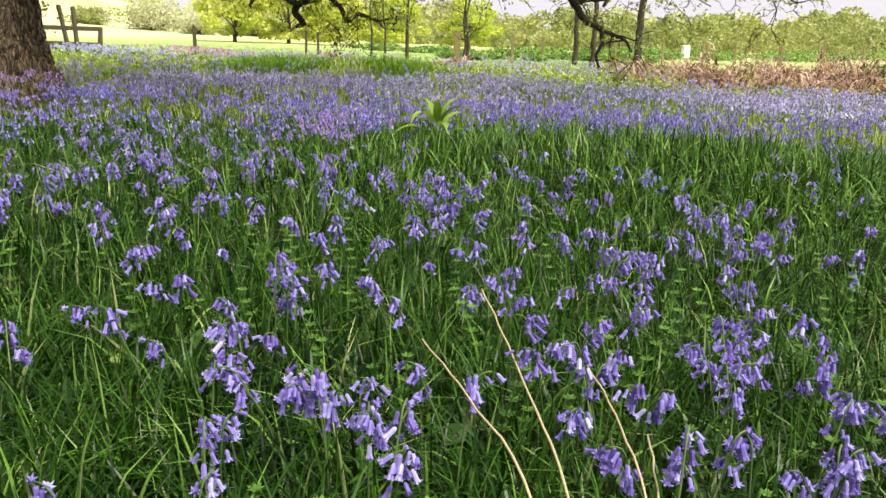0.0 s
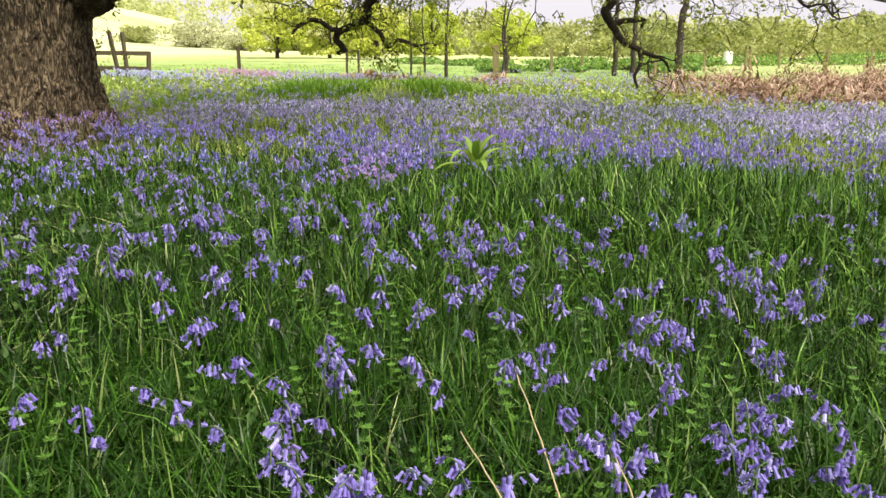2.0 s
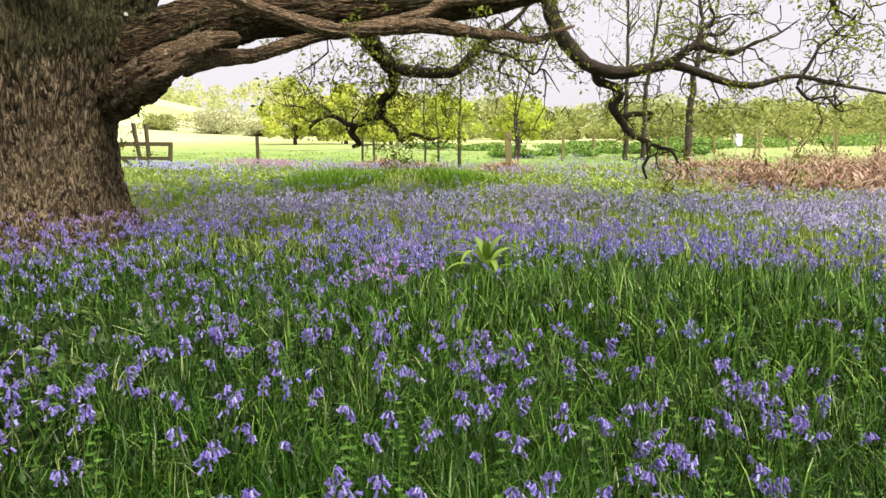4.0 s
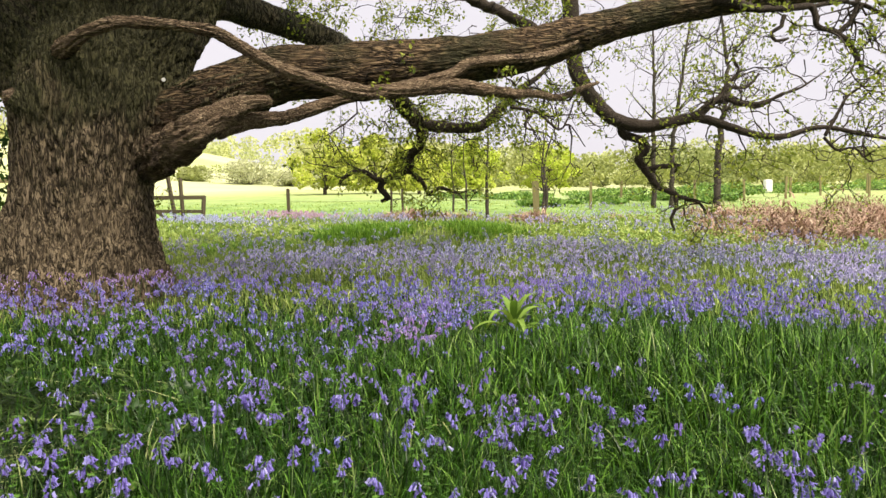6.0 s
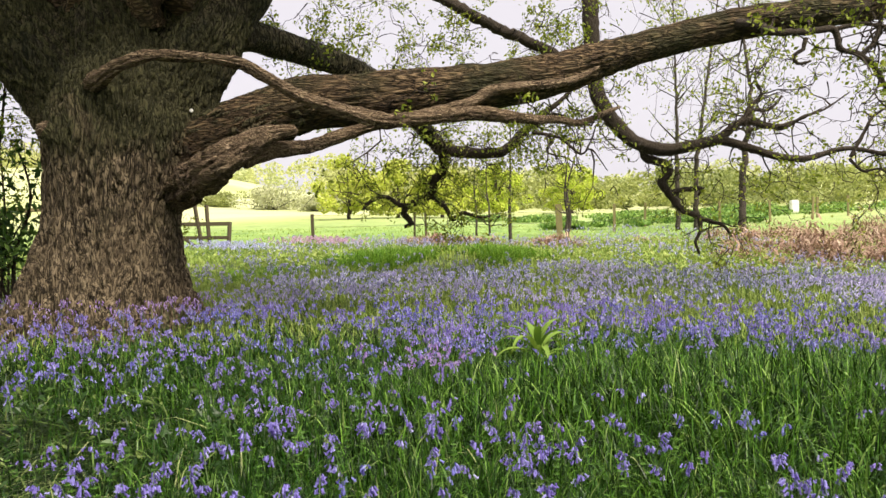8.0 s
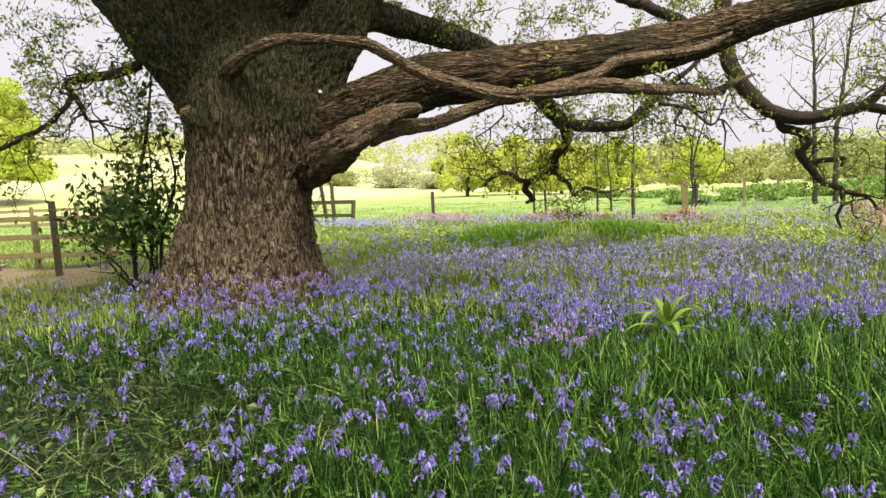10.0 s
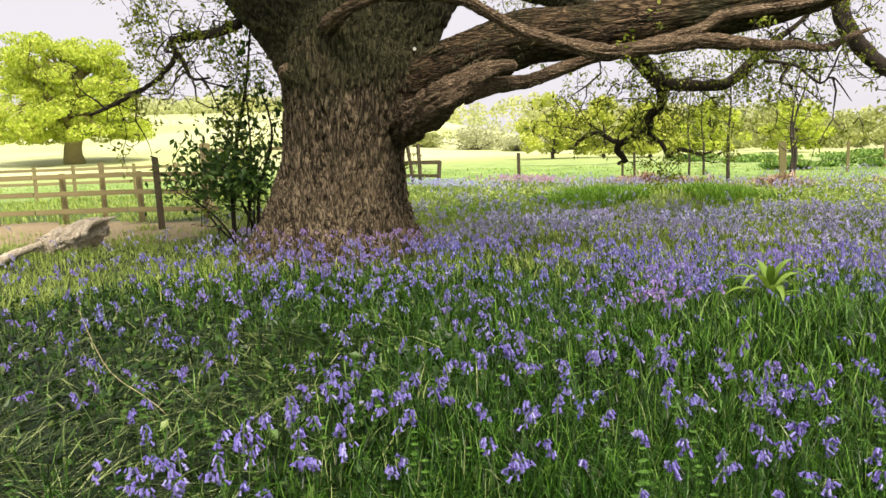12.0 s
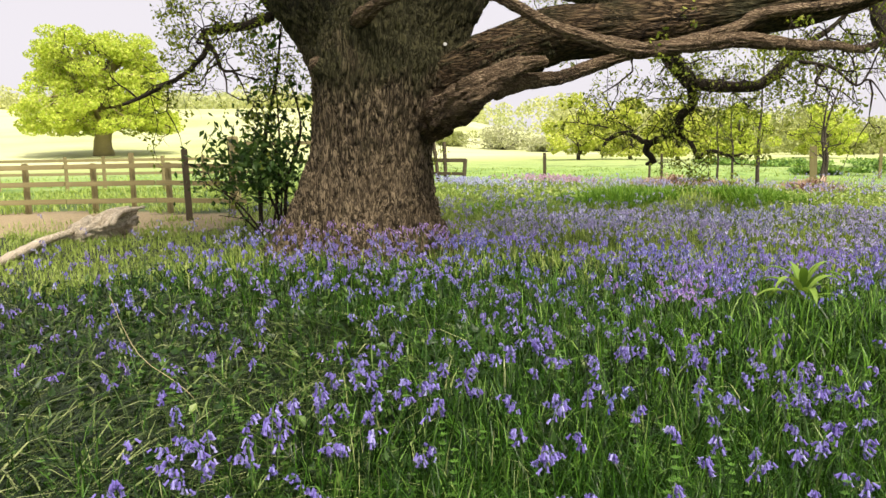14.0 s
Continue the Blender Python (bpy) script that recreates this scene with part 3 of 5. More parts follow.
STEM_RIGHT = [(-5.1, 9.4, 1.8, 0.5), (-4.82, 9.55, 2.60, 0.665), (-4.45, 9.78, 3.37, 0.50), (-4.05, 10.05, 4.11, 0.43), (-3.59, 10.33, 4.95, 0.380), (-3.06, 10.66, 6.18, 0.276)]
UPPER_R = [(2.40, 10.30, 3.62, 0.07), (2.52, 9.90, 3.54, 0.058), (2.71, 9.58, 3.37, 0.046), (3.08, 9.62, 3.36, 0.039), (3.35, 9.64, 3.37, 0.039), (3.42, 9.63, 3.15, 0.033), (3.64, 9.64, 3.07, 0.033), (3.80, 9.65, 2.91, 0.033), (3.90, 9.64, 2.71, 0.026), (3.94, 9.63, 2.60, 0.013)]
UPPER_R2 = [(3.64, 9.64, 3.07, 0.026), (3.80, 9.67, 3.21, 0.026), (3.87, 9.69, 3.40, 0.026), (3.92, 9.71, 3.57, 0.026), (4.02, 9.74, 3.82, 0.026)]
UPPER_R3 = [(3.04, 9.61, 3.29, 0.026), (3.00, 9.59, 3.16, 0.023), (2.89, 9.58, 3.09, 0.023), (2.93, 9.57, 3.00, 0.020), (3.08, 9.59, 3.02, 0.013)]
UPPER_R4 = [(3.35, 9.64, 3.37, 0.026), (3.68, 9.67, 3.42, 0.026), (4.01, 9.70, 3.35, 0.026), (4.23, 9.71, 3.19, 0.020), (4.45, 9.70, 2.90, 0.020)]


def trunk_mesh():
    """Stout trunk grown together with the roots of its great limbs: flared, buttressed foot, narrow waist, wide crotch, furrowed bark."""
    prof = [(-0.15, 1.36), (0.05, 1.24), (0.22, 1.13), (0.5, 1.0), (0.86, 0.89), (1.23, 0.81), (1.6, 0.80), (1.97, 0.85), (2.33, 0.90), (2.6, 0.89), (2.95, 0.82), (3.2, 0.70), (3.4, 0.50), (3.5, 0.15)]
    zs = np.linspace(-0.15, 3.5, 90)
    rs = np.interp(zs, *zip(*prof))
    ang, z0 = np.linspace(0, 2 * np.pi, 90, endpoint=False), gz(*TRUNK)
    v = []
    for z, r in zip(zs, rs):
        foot = max(0.0, 1 - z / 0.9) ** 1.5
        for a in ang:
            c, s = math.cos(a), math.sin(a)
            k = 1 + 0.05 * noise.noise((c * 1.3, s * 1.3, z * 0.7)) + foot * (0.10 * math.sin(5 * a + 0.7) + 0.06 * math.sin(9 * a))
            v.append((TRUNK[0] - 0.11 + 0.08 * z + r * k * c, TRUNK[1] - 0.25 + 0.14 * z + r * k * s, z + z0))
    n, segs = len(zs), len(ang)
    v += [(TRUNK[0] - 0.12, TRUNK[1] - 0.27, z0 - 0.15), (TRUNK[0] + 0.17, TRUNK[1] + 0.24, z0 + 3.5)]
    i, j = np.meshgrid(np.arange(n - 1), np.arange(segs), indexing="ij")
    q = np.stack([i * segs + j, i * segs + (j + 1) % segs, (i + 1) * segs + (j + 1) % segs, (i + 1) * segs + j], -1).reshape(-1, 4)
    jj = np.arange(segs)
    ends = np.vstack([np.stack([(jj + 1) % segs, jj, np.full(segs, n * segs)], 1), np.stack([(n - 1) * segs + jj, (n - 1) * segs + (jj + 1) % segs, np.full(segs, n * segs + 1)], 1)])
    pieces = [(np.array(v), np.vstack([q[:, [0, 1, 2]], q[:, [0, 2, 3]], ends]))]
    axes = [np.array([(TRUNK[0] - 0.11 + 0.08 * z, TRUNK[1] - 0.25 + 0.14 * z, z + z0, r) for z, r in zip(np.linspace(-0.1, 2.5, 12), np.interp(np.linspace(-0.1, 2.5, 12), *zip(*prof)))])]
    for k, (c, top) in enumerate(((STEM_LEFT, 5), (STEM_MID, 4), (STEM_GAP, 4), (STEM_RIGHT, 4), (MAIN_LIMB, 4))):
        pieces.append(tube(c[:top], 0.06, 48, 0.12, k + 1, 0))
        axes.append(spline(c[:top], 0.2)[3:])
    v, f = merged(pieces)
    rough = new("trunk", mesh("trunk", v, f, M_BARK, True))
    grown = rough.modifiers.new("grown", "REMESH")
    grown.mode, grown.voxel_size = "VOXEL", 0.0155
    even = rough.modifiers.new("even", "SMOOTH")
    even.factor, even.iterations = 0.5, 20
    me = bpy.data.meshes.new_from_object(rough.evaluated_get(bpy.context.evaluated_depsgraph_get()))
    bpy.data.objects.remove(rough)
    # furrows run along the nearest limb
    count = len(me.vertices)
    co, no = np.empty(count * 3, np.float32), np.empty(count * 3, np.float32)
    me.vertices.foreach_get("co", co)
    me.vertex_normals.foreach_get("vector", no)
    co, no = co.reshape(-1, 3).astype(float), no.reshape(-1, 3)
    best, tang = np.full(count, 1e9), np.zeros((count, 3))
    for line in axes:
        t = np.gradient(line[:, :3], axis=0)
        t /= np.linalg.norm(t, axis=1, keepdims=True)
        for p, d in zip(line, t):
            away = np.linalg.norm(co - p[:3], axis=1) - p[3]
            near = away < best
            best[near], tang[near] = away[near], d
    local = co - tang * (0.80 * np.sum(co * tang, 1))[:, None]
    depth = np.empty(count)
    for k, (x, y, z) in enumerate(local):
        warp = 0.4 * noise.noise((x * 7, y * 7, z * 7))
        rib = noise.noise((x * 14 + warp, y * 14 - warp, z * 14 + warp))
        side = noise.noise((x * 23 + 5, y * 23 + warp, z * 23))
        depth[k] = 0.020 - 0.062 * math.exp(-((rib / 0.24) ** 2)) - 0.024 * math.exp(-((side / 0.26) ** 2))
    me.vertices.foreach_set("co", (co + no * depth[:, None]).astype(np.float32).ravel())
    me.polygons.foreach_set("use_smooth", np.ones(len(me.polygons), bool))
    me.update()
    me.name = "trunk"
    return me


def grow_twigs(rng, starts, length, depth=2, curl=0.55, radius=0.012, gravity=-0.12):
    """Crooked twigs from (point, direction) pairs; returns tubes and the places for leaves."""
    tubes, ends = [], []
    todo = [(np.array(p, float), np.array(d, float), length * rng.uniform(0.6, 1.3), radius, depth) for p, d in starts]
    while todo:
        p, d, ln, r, k = todo.pop()
        pts, steps = [], 5
        for s in range(steps + 1):
            pts.append((*p, max(0.0025, r * (1 - 0.75 * s / steps))))
            d = d + rng.normal(0, curl, 3) + (0, 0, gravity)
            d /= np.linalg.norm(d)
            p = p + d * ln / steps
            if k > 0 and s > 0 and rng.random() < 0.55:
                e = d + rng.normal(0, 0.8, 3)
                todo.append((p.copy(), e / np.linalg.norm(e), ln * 0.6, r * 0.6, k - 1))
            if s > 1 or k == 0:
                ends.append(p.copy())
        tubes.append(thin_tube(np.array(pts)))
    return tubes, ends


def thin_tube(p, segs=3):
    tan = np.gradient(p[:, :3], axis=0)
    tan /= np.linalg.norm(tan, axis=1, keepdims=True) + 1e-9
    u = np.cross(tan, (0.31, 0.22, 0.93))
    u /= np.linalg.norm(u, axis=1, keepdims=True) + 1e-9
    w = np.cross(tan, u)
    ang = np.linspace(0, 2 * np.pi, segs, endpoint=False)
    v = p[:, None, :3] + p[:, 3][:, None, None] * (np.cos(ang)[None, :, None] * u[:, None] + np.sin(ang)[None, :, None] * w[:, None])
    n = len(p)
    i, j = np.meshgrid(np.arange(n - 1), np.arange(segs), indexing="ij")
    q = np.stack([i * segs + j, i * segs + (j + 1) % segs, (i + 1) * segs + (j + 1) % segs, (i + 1) * segs + j], -1).reshape(-1, 4)
    return v.reshape(-1, 3), np.vstack([q[:, [0, 1, 2]], q[:, [0, 2, 3]]])


def along(ctrl, n, rng, t0=0.0, t1=1.0):
    p = spline(ctrl, 0.1)
    idx = (rng.uniform(t0, t1, n) * (len(p) - 1)).astype(int)
    return p[idx, :3]


def build_oak():
    rng = np.random.default_rng(11)
    oak = thing("oak_tree", (TRUNK[0], TRUNK[1], gz(*TRUNK)))
    tagged(oak, "old oak with massive ridged trunk and long low spreading limbs", "tree")
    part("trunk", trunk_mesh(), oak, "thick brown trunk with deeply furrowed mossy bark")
    tag = bmesh.new()
    bmesh.ops.create_cone(tag, cap_ends=True, segments=18, radius1=0.024, radius2=0.021, depth=0.012)
    me = bpy.data.meshes.new("tag")
    tag.to_mesh(me)
    tag.free()
    me.materials.append(M_WHITE)
    ob = part("tag", me, oak, "small round white disc nailed to the bark", at=(-4.215 - TRUNK[0], 9.238 - TRUNK[1], 2.785 - gz(*TRUNK)))
    ob.rotation_euler = Vector((0.35, -0.9, 0.05)).to_track_quat("Z", "Y").to_euler()
    limbs = {}
    heavy = {"main": MAIN_LIMB, "l": STEM_LEFT, "m": STEM_MID, "g": STEM_GAP, "r": STEM_RIGHT}
    for k, (key, c) in enumerate(heavy.items()):
        if key == "main":
            v, f = tube(c, 0.026, 150, 0.10, k + 1, 0.10)
        else:
            v, f = tube([(x, y, z, r * 0.94) for x, y, z, r in c[2:]], 0.06, 60, 0.10, k + 1, 0.08)
        limbs[key] = part("limb", mesh("limb", v, f, M_LIMBBARK if key == "main" else M_SHADEMOSSBARK, True), oak, "long level limb with rough brown bark" if key == "main" else "")
    carrier = {}
    for k, (key, c) in enumerate((("back", BACK_LIMB), ("tip", BACK_TIP), ("low", HB))):
        v, f = tube(c, 0.05, 20, 0.14, k + 10, 0.06, 0.03)
        carrier[key] = part("limb", mesh("limb", v, f, M_SHADEMOSSBARK if k == 0 else M_TWIG, True), oak)
    for k, c in enumerate((STUB, STUB_LIMB, DEAD_BRANCH, DEAD_FORK, DEAD_TAIL, LEFT_STUB)):
        v, f = tube(c, 0.025, 40, 0.08, k + 20, 0.5 if k < 3 else 0.3, 0.02)
        part("dead_branch", mesh("dead_branch", v, f, M_DEADWOOD if k != 5 else M_BARK, True), oak, "bare barkless grey-brown dead branch")
    v, f = tube([(-5.585, 8.42, 2.535, 0.095), (-5.62, 8.375, 2.575, 0.088), (-5.635, 8.36, 2.59, 0.05)], 0.02, 24, 0.15, 27, 0.3)
    part("broken_end", mesh("broken_end", v, f, M_DEADWOOD, True), oak, "pale snapped end of a lost branch")
    small = (("back", HANG_STEM), ("back", HANG_LEFT), ("back", HANG_RIGHT), ("low", HB_UP), ("low", HB_UP2), ("low", HB_HANG), ("low", HB_HANG2), ("low", HB_HANG3), ("low", HB_JOIN), ("low", HB_RISE), ("low", HB_UP3), ("low", HB_UP4), ("low", HB_DROP), ("main", MID_TWIG), ("main", MID_TWIG2), ("l", LEFT_TWIG), ("l", LEFT_TWIG2), ("main", UPPER_R), ("main", UPPER_R2), ("main", UPPER_R3), ("main", UPPER_R4))
    for k, (key, c) in enumerate(small):
        v, f = tube(c, 0.05, 9, 0.2, k + 40, 0, 0.12)
        part("branch", mesh("branch", v, f, M_TWIG, True), carrier.get(key) or limbs[key], "crooked dark hanging branch" if k == 0 else "")
    # twigs and young leaves on the low branches that hang round the limb
    starts = []
    plan = ((HANG_STEM[:4], 13, (-0.4, 0, 0.2)), (HANG_LEFT, 4, (-0.3, 0, -0.2)), (HANG_RIGHT, 3, (0.1, 0, -0.1)), (BACK_TIP, 16, (0.1, 0, -0.3)), (HB_HANG[:7], 8, (0.6, 0, 0.1)), (HB_HANG3, 3, (0.4, 0, -0.2)),
            (HB, 11, (0.2, 0, 0.2)), (HB_UP, 5, (0.2, 0, 0.4)), (HB_UP2, 3, (0.2, 0, 0.4)), (HB_RISE, 6, (0.2, 0, 0.2)), (HB_UP3, 4, (0.2, 0, 0.2)), (HB_UP4, 4, (0, 0, 0.3)), (HB_DROP, 5, (0.2, 0, -0.2)), (MID_TWIG, 6, (0.2, 0, -0.2)), (UPPER_R, 8, (0.2, 0, -0.2)), (UPPER_R4, 7, (0.2, 0, -0.4)), (UPPER_R2, 4, (0, 0, 0)), (DEAD_TAIL, 3, (0.2, 0, 0)),
            (LEFT_TWIG, 10, (-0.2, 0, 0.0)), (LEFT_TWIG2, 6, (0, 0, -0.4)), (BACK_LIMB, 12, (0.1, 0.3, 0.5)), (STUB_LIMB, 3, (0, 0, -0.8)))
    for c, n, bias in plan:
        for p in along(c, n, rng, 0.15, 1.0):
            d = rng.normal(0, 1, 3) + np.array(bias) * 1.6
            starts.append((p, d / np.linalg.norm(d)))
    tubes, ends = grow_twigs(rng, starts, 0.85, 2, 0.55, 0.017)
    # sprays that come down from the crown behind the limb and on the far side
    sprays = []
    for cx, cy, cz, sx, sy, sz, n in ((-1.6, 13.2, 4.2, 2.2, 1.2, 0.5, 62), (1.6, 13.6, 4.3, 1.6, 1.0, 0.5, 9), (-8.2, 10.2, 4.3, 1.1, 0.9, 0.6, 30), (-2.6, 12.6, 3.9, 0.8, 0.8, 0.3, 8), (-9.6, 11.5, 3.2, 0.9, 0.8, 0.8, 10), (4.8, 12.5, 3.9, 1.4, 1.0, 0.5, 5), (-0.4, 14.2, 3.0, 0.7, 0.4, 0.3, 8), (-6.4, 11.5, 3.2, 1.0, 0.6, 0.8, 10), (-2.8, 14.0, 2.15, 0.55, 0.3, 0.22, 8), (-1.0, 14.3, 2.25, 0.5, 0.3, 0.3, 5), (-7.1, 10.1, 3.0, 0.35, 0.3, 0.5, 8), (3.3, 12.9, 1.6, 0.6, 0.3, 0.3, 8)):
        for p in rng.normal((cx, cy, cz), (sx, sy, sz), (n, 3)):
            d = rng.normal(0, 0.7, 3) + (0, 0, -0.1)
            sprays.append((p, d / np.linalg.norm(d)))
    t2, e2 = grow_twigs(rng, sprays, 0.85, 2, 0.6, 0.0095, -0.05)
    v, f = merged(tubes + t2)
    tagged(part("brushwood", mesh("brushwood", v, f, M_TWIG), oak, "tangle of fine crooked twigs"), kind="stuff")
    pts = []
    for e in ends + e2:
        if rng.random() < (0.17 if e[0] > 0.6 else 0.34 if e[0] < -6.2 else 0.29):
            pts.append(e + rng.normal(0, 0.05, (rng.integers(3, 9), 3)))
    v, f = leaves(np.vstack(pts), 0.054, rng, 0.4, 0.3, 0.6)
    tagged(part("young_foliage", mesh("young_foliage", v, f, M_OAKLEAF), oak, "small clusters of fresh yellow-green oak leaves"), kind="stuff")
    # the high crown
    high, centres = [], []
    for k in range(26):
        a = 2 * math.pi * k / 26 + rng.normal(0, 0.15)
        ln = rng.uniform(3.5, 6.5)
        s = np.array([TRUNK[0] + rng.normal(0, 0.5), TRUNK[1] + 0.4, rng.uniform(3.8, 5.2)])
        tip = s + (math.cos(a) * ln, math.sin(a) * ln, rng.uniform(2.5, 7.5))
        mid = (s + tip) / 2 + (rng.normal(0, 0.5), rng.normal(0, 0.5), 1.1)
        v, f = tube([(*s, 0.22), (*mid, 0.13), (*tip, 0.03)], 0.3, 8, 0.15, 100 + k, 0, 0.2)
        high.append((v, f))
        for t in np.linspace(0.3, 1.05, 16):
            p = s * (1 - t) ** 2 + 2 * t * (1 - t) * mid + t * t * tip
            centres.append(p + rng.normal(0, 0.9, (5, 3)))
    c = np.vstack(centres)
    c = np.repeat(c, 3, 0) + rng.normal(0, 0.42, (len(c) * 3, 3))
    # unseen long boughs, added to shade the meadow in front
    outer = []
    for k in range(15):
        a = radians(-100 + 9.5 * k) + rng.normal(0, 0.06)
        ln = rng.uniform(8.5, 13.0)
        s = np.array([TRUNK[0] + 0.5, TRUNK[1] - 0.2, rng.uniform(4.6, 5.6)])
        tip = s + (math.cos(a) * ln, math.sin(a) * ln, rng.uniform(1.0, 3.0))
        mid = (s + tip) / 2 + (rng.normal(0, 0.4), rng.normal(0, 0.4), 2.2)
        high.append(tube([(*s, 0.2), (*mid, 0.12), (*tip, 0.03)], 0.3, 8, 0.15, 160 + k, 0, 0.2))
        for t in np.linspace(0.35, 1.03, 26):
            p = s * (1 - t) ** 2 + 2 * t * (1 - t) * mid + t * t * tip
            for q in p + rng.normal(0, (0.8, 0.8, 0.5), (4, 3)):
                outer.append(q + rng.normal(0, 0.32, (13, 3)))
    outer = np.vstack(outer)
    c = np.vstack([c, outer[(outer[:, 1] < 2.2 - 0.1 * outer[:, 0])]])
    # extra leaves round the trunk, added to shade its upper part
    core = c[np.hypot(c[:, 0] - TRUNK[0], c[:, 1] - TRUNK[1]) < 3.6]
    c = np.vstack([c, core + rng.normal(0, 0.3, core.shape), core + rng.normal(0, 0.3, core.shape)])
    # crown leaves are cut to fit the camera's view, staying above it
    view_limit = 2.6 + 0.30 * np.hypot(c[:, 0], c[:, 1])
    c = c[(c[:, 2] > np.maximum(4.9, view_limit)) & (c[:, 1] > -5.0)]
    v, f = merged(high)
    tagged(part("upper_wood", mesh("upper_wood", v, f, M_LIMBBARK), oak), kind="stuff")
    v, f = leaves(c, 0.10, rng, 0.4, 0.2, 0.65)
    tagged(part("crown", mesh("crown", v, f, M_OAKLEAF), oak, "spreading crown of fresh green leaves, unseen boughs added for shade"), kind="stuff")


build_oak()


# ---- trees and bushes further off ----
def far_tree(name, x, y, height, spread, bole, mat, label, leaf=0.5, count=3500, bare=0.25, seed=0, bark=None, clumps=40, flat=0.75, low=False, clump=0.2):
    rng = np.random.default_rng(seed)
    z = gz(x, y)
    t = thing(name, (x, y, z))
    tagged(t, label, "tree")
    r = bole
    v, f = tube([(x, y, z - 0.2, r * 1.35), (x, y, z + height * 0.12, r), (x + spread * 0.05, y, z + height * bare * 1.3, r * 0.85), (x, y, z + height * 0.75, r * 0.25)], height / 25, 9, 0.12, seed)
    bole_part = part("trunk", mesh("trunk", v, f, bark or M_SAPBARK, True), t)
    cs = []
    for k in range(clumps):
        a, q = rng.uniform(0, 2 * math.pi), math.sqrt(rng.uniform(0.02, 1))
        hh = rng.uniform(0, 1)
        edge = math.sqrt(max(0.05, 1 - (2 * hh - 0.75) ** 2 * 0.8)) if not low else 1.0 - 0.42 * hh**1.5
        p = np.array([x + math.cos(a) * spread * q * edge, y + math.sin(a) * spread * q * edge, z + height * (bare + (0.97 - bare) * hh)])
        cs.append(p)
        if k % 2 == 0:
            s0 = np.array([x, y, z + height * rng.uniform(bare * 0.8, 0.6)])
            v, f = thin_tube(np.array([(*s0, r * 0.35), (*((s0 + p) / 2 + (0, 0, 0.06 * height)), r * 0.2), (*p, r * 0.06)]), 5)
            part("limb", mesh("limb", v, f, bark or M_SAPBARK, True), bole_part)
    c = np.array(cs)[rng.integers(0, len(cs), count)]
    off = rng.normal(0, 1, (count, 3))
    off *= (rng.uniform(0.3, 1, (count, 1)) ** 0.4) / np.linalg.norm(off, axis=1, keepdims=True)
    c = c + off * np.array([spread * clump, spread * clump, spread * clump * flat])
    c = c[c[:, 2] > z + height * bare * 0.8]
    v, f = leaves(c, leaf, rng, 0.4, 0, 0.8)
    part("crown", mesh("crown", v, f, mat), t)
    return t


def bush(name, x, y, height, spread, mat, label, leaf=0.3, count=1800, seed=0, clumps=14):
    rng = np.random.default_rng(seed)
    z = gz(x, y)
    t = thing(name, (x, y, z))
    tagged(t, label, "bush")
    cs = np.stack([x + rng.normal(0, spread * 0.45, clumps), y + rng.normal(0, spread * 0.3, clumps), z + height * rng.uniform(0.15, 0.75, clumps)], 1)
    tubes = [thin_tube(np.array([(x, y, z - 0.1, height * 0.025), (*((p + (x, y, z)) / 2), height * 0.018), (*p, height * 0.006)]), 4) for p in cs]
    for v, f in tubes:
        part("stem", mesh("stem", v, f, M_SAPBARK), t)
    c = cs[rng.integers(0, clumps, count)]
    off = rng.normal(0, 1, (count, 3))
    off *= (rng.uniform(0.2, 1, (count, 1)) ** 0.4) / np.linalg.norm(off, axis=1, keepdims=True)
    c = c + off * np.array([spread * 0.35, spread * 0.35, height * 0.3])
    c[:, 2] = np.maximum(c[:, 2], z + 0.02)
    v, f = leaves(c, leaf, rng, 0.4, 0, 0.8)
    part("foliage", mesh("foliage", v, f, mat), t)
    return t


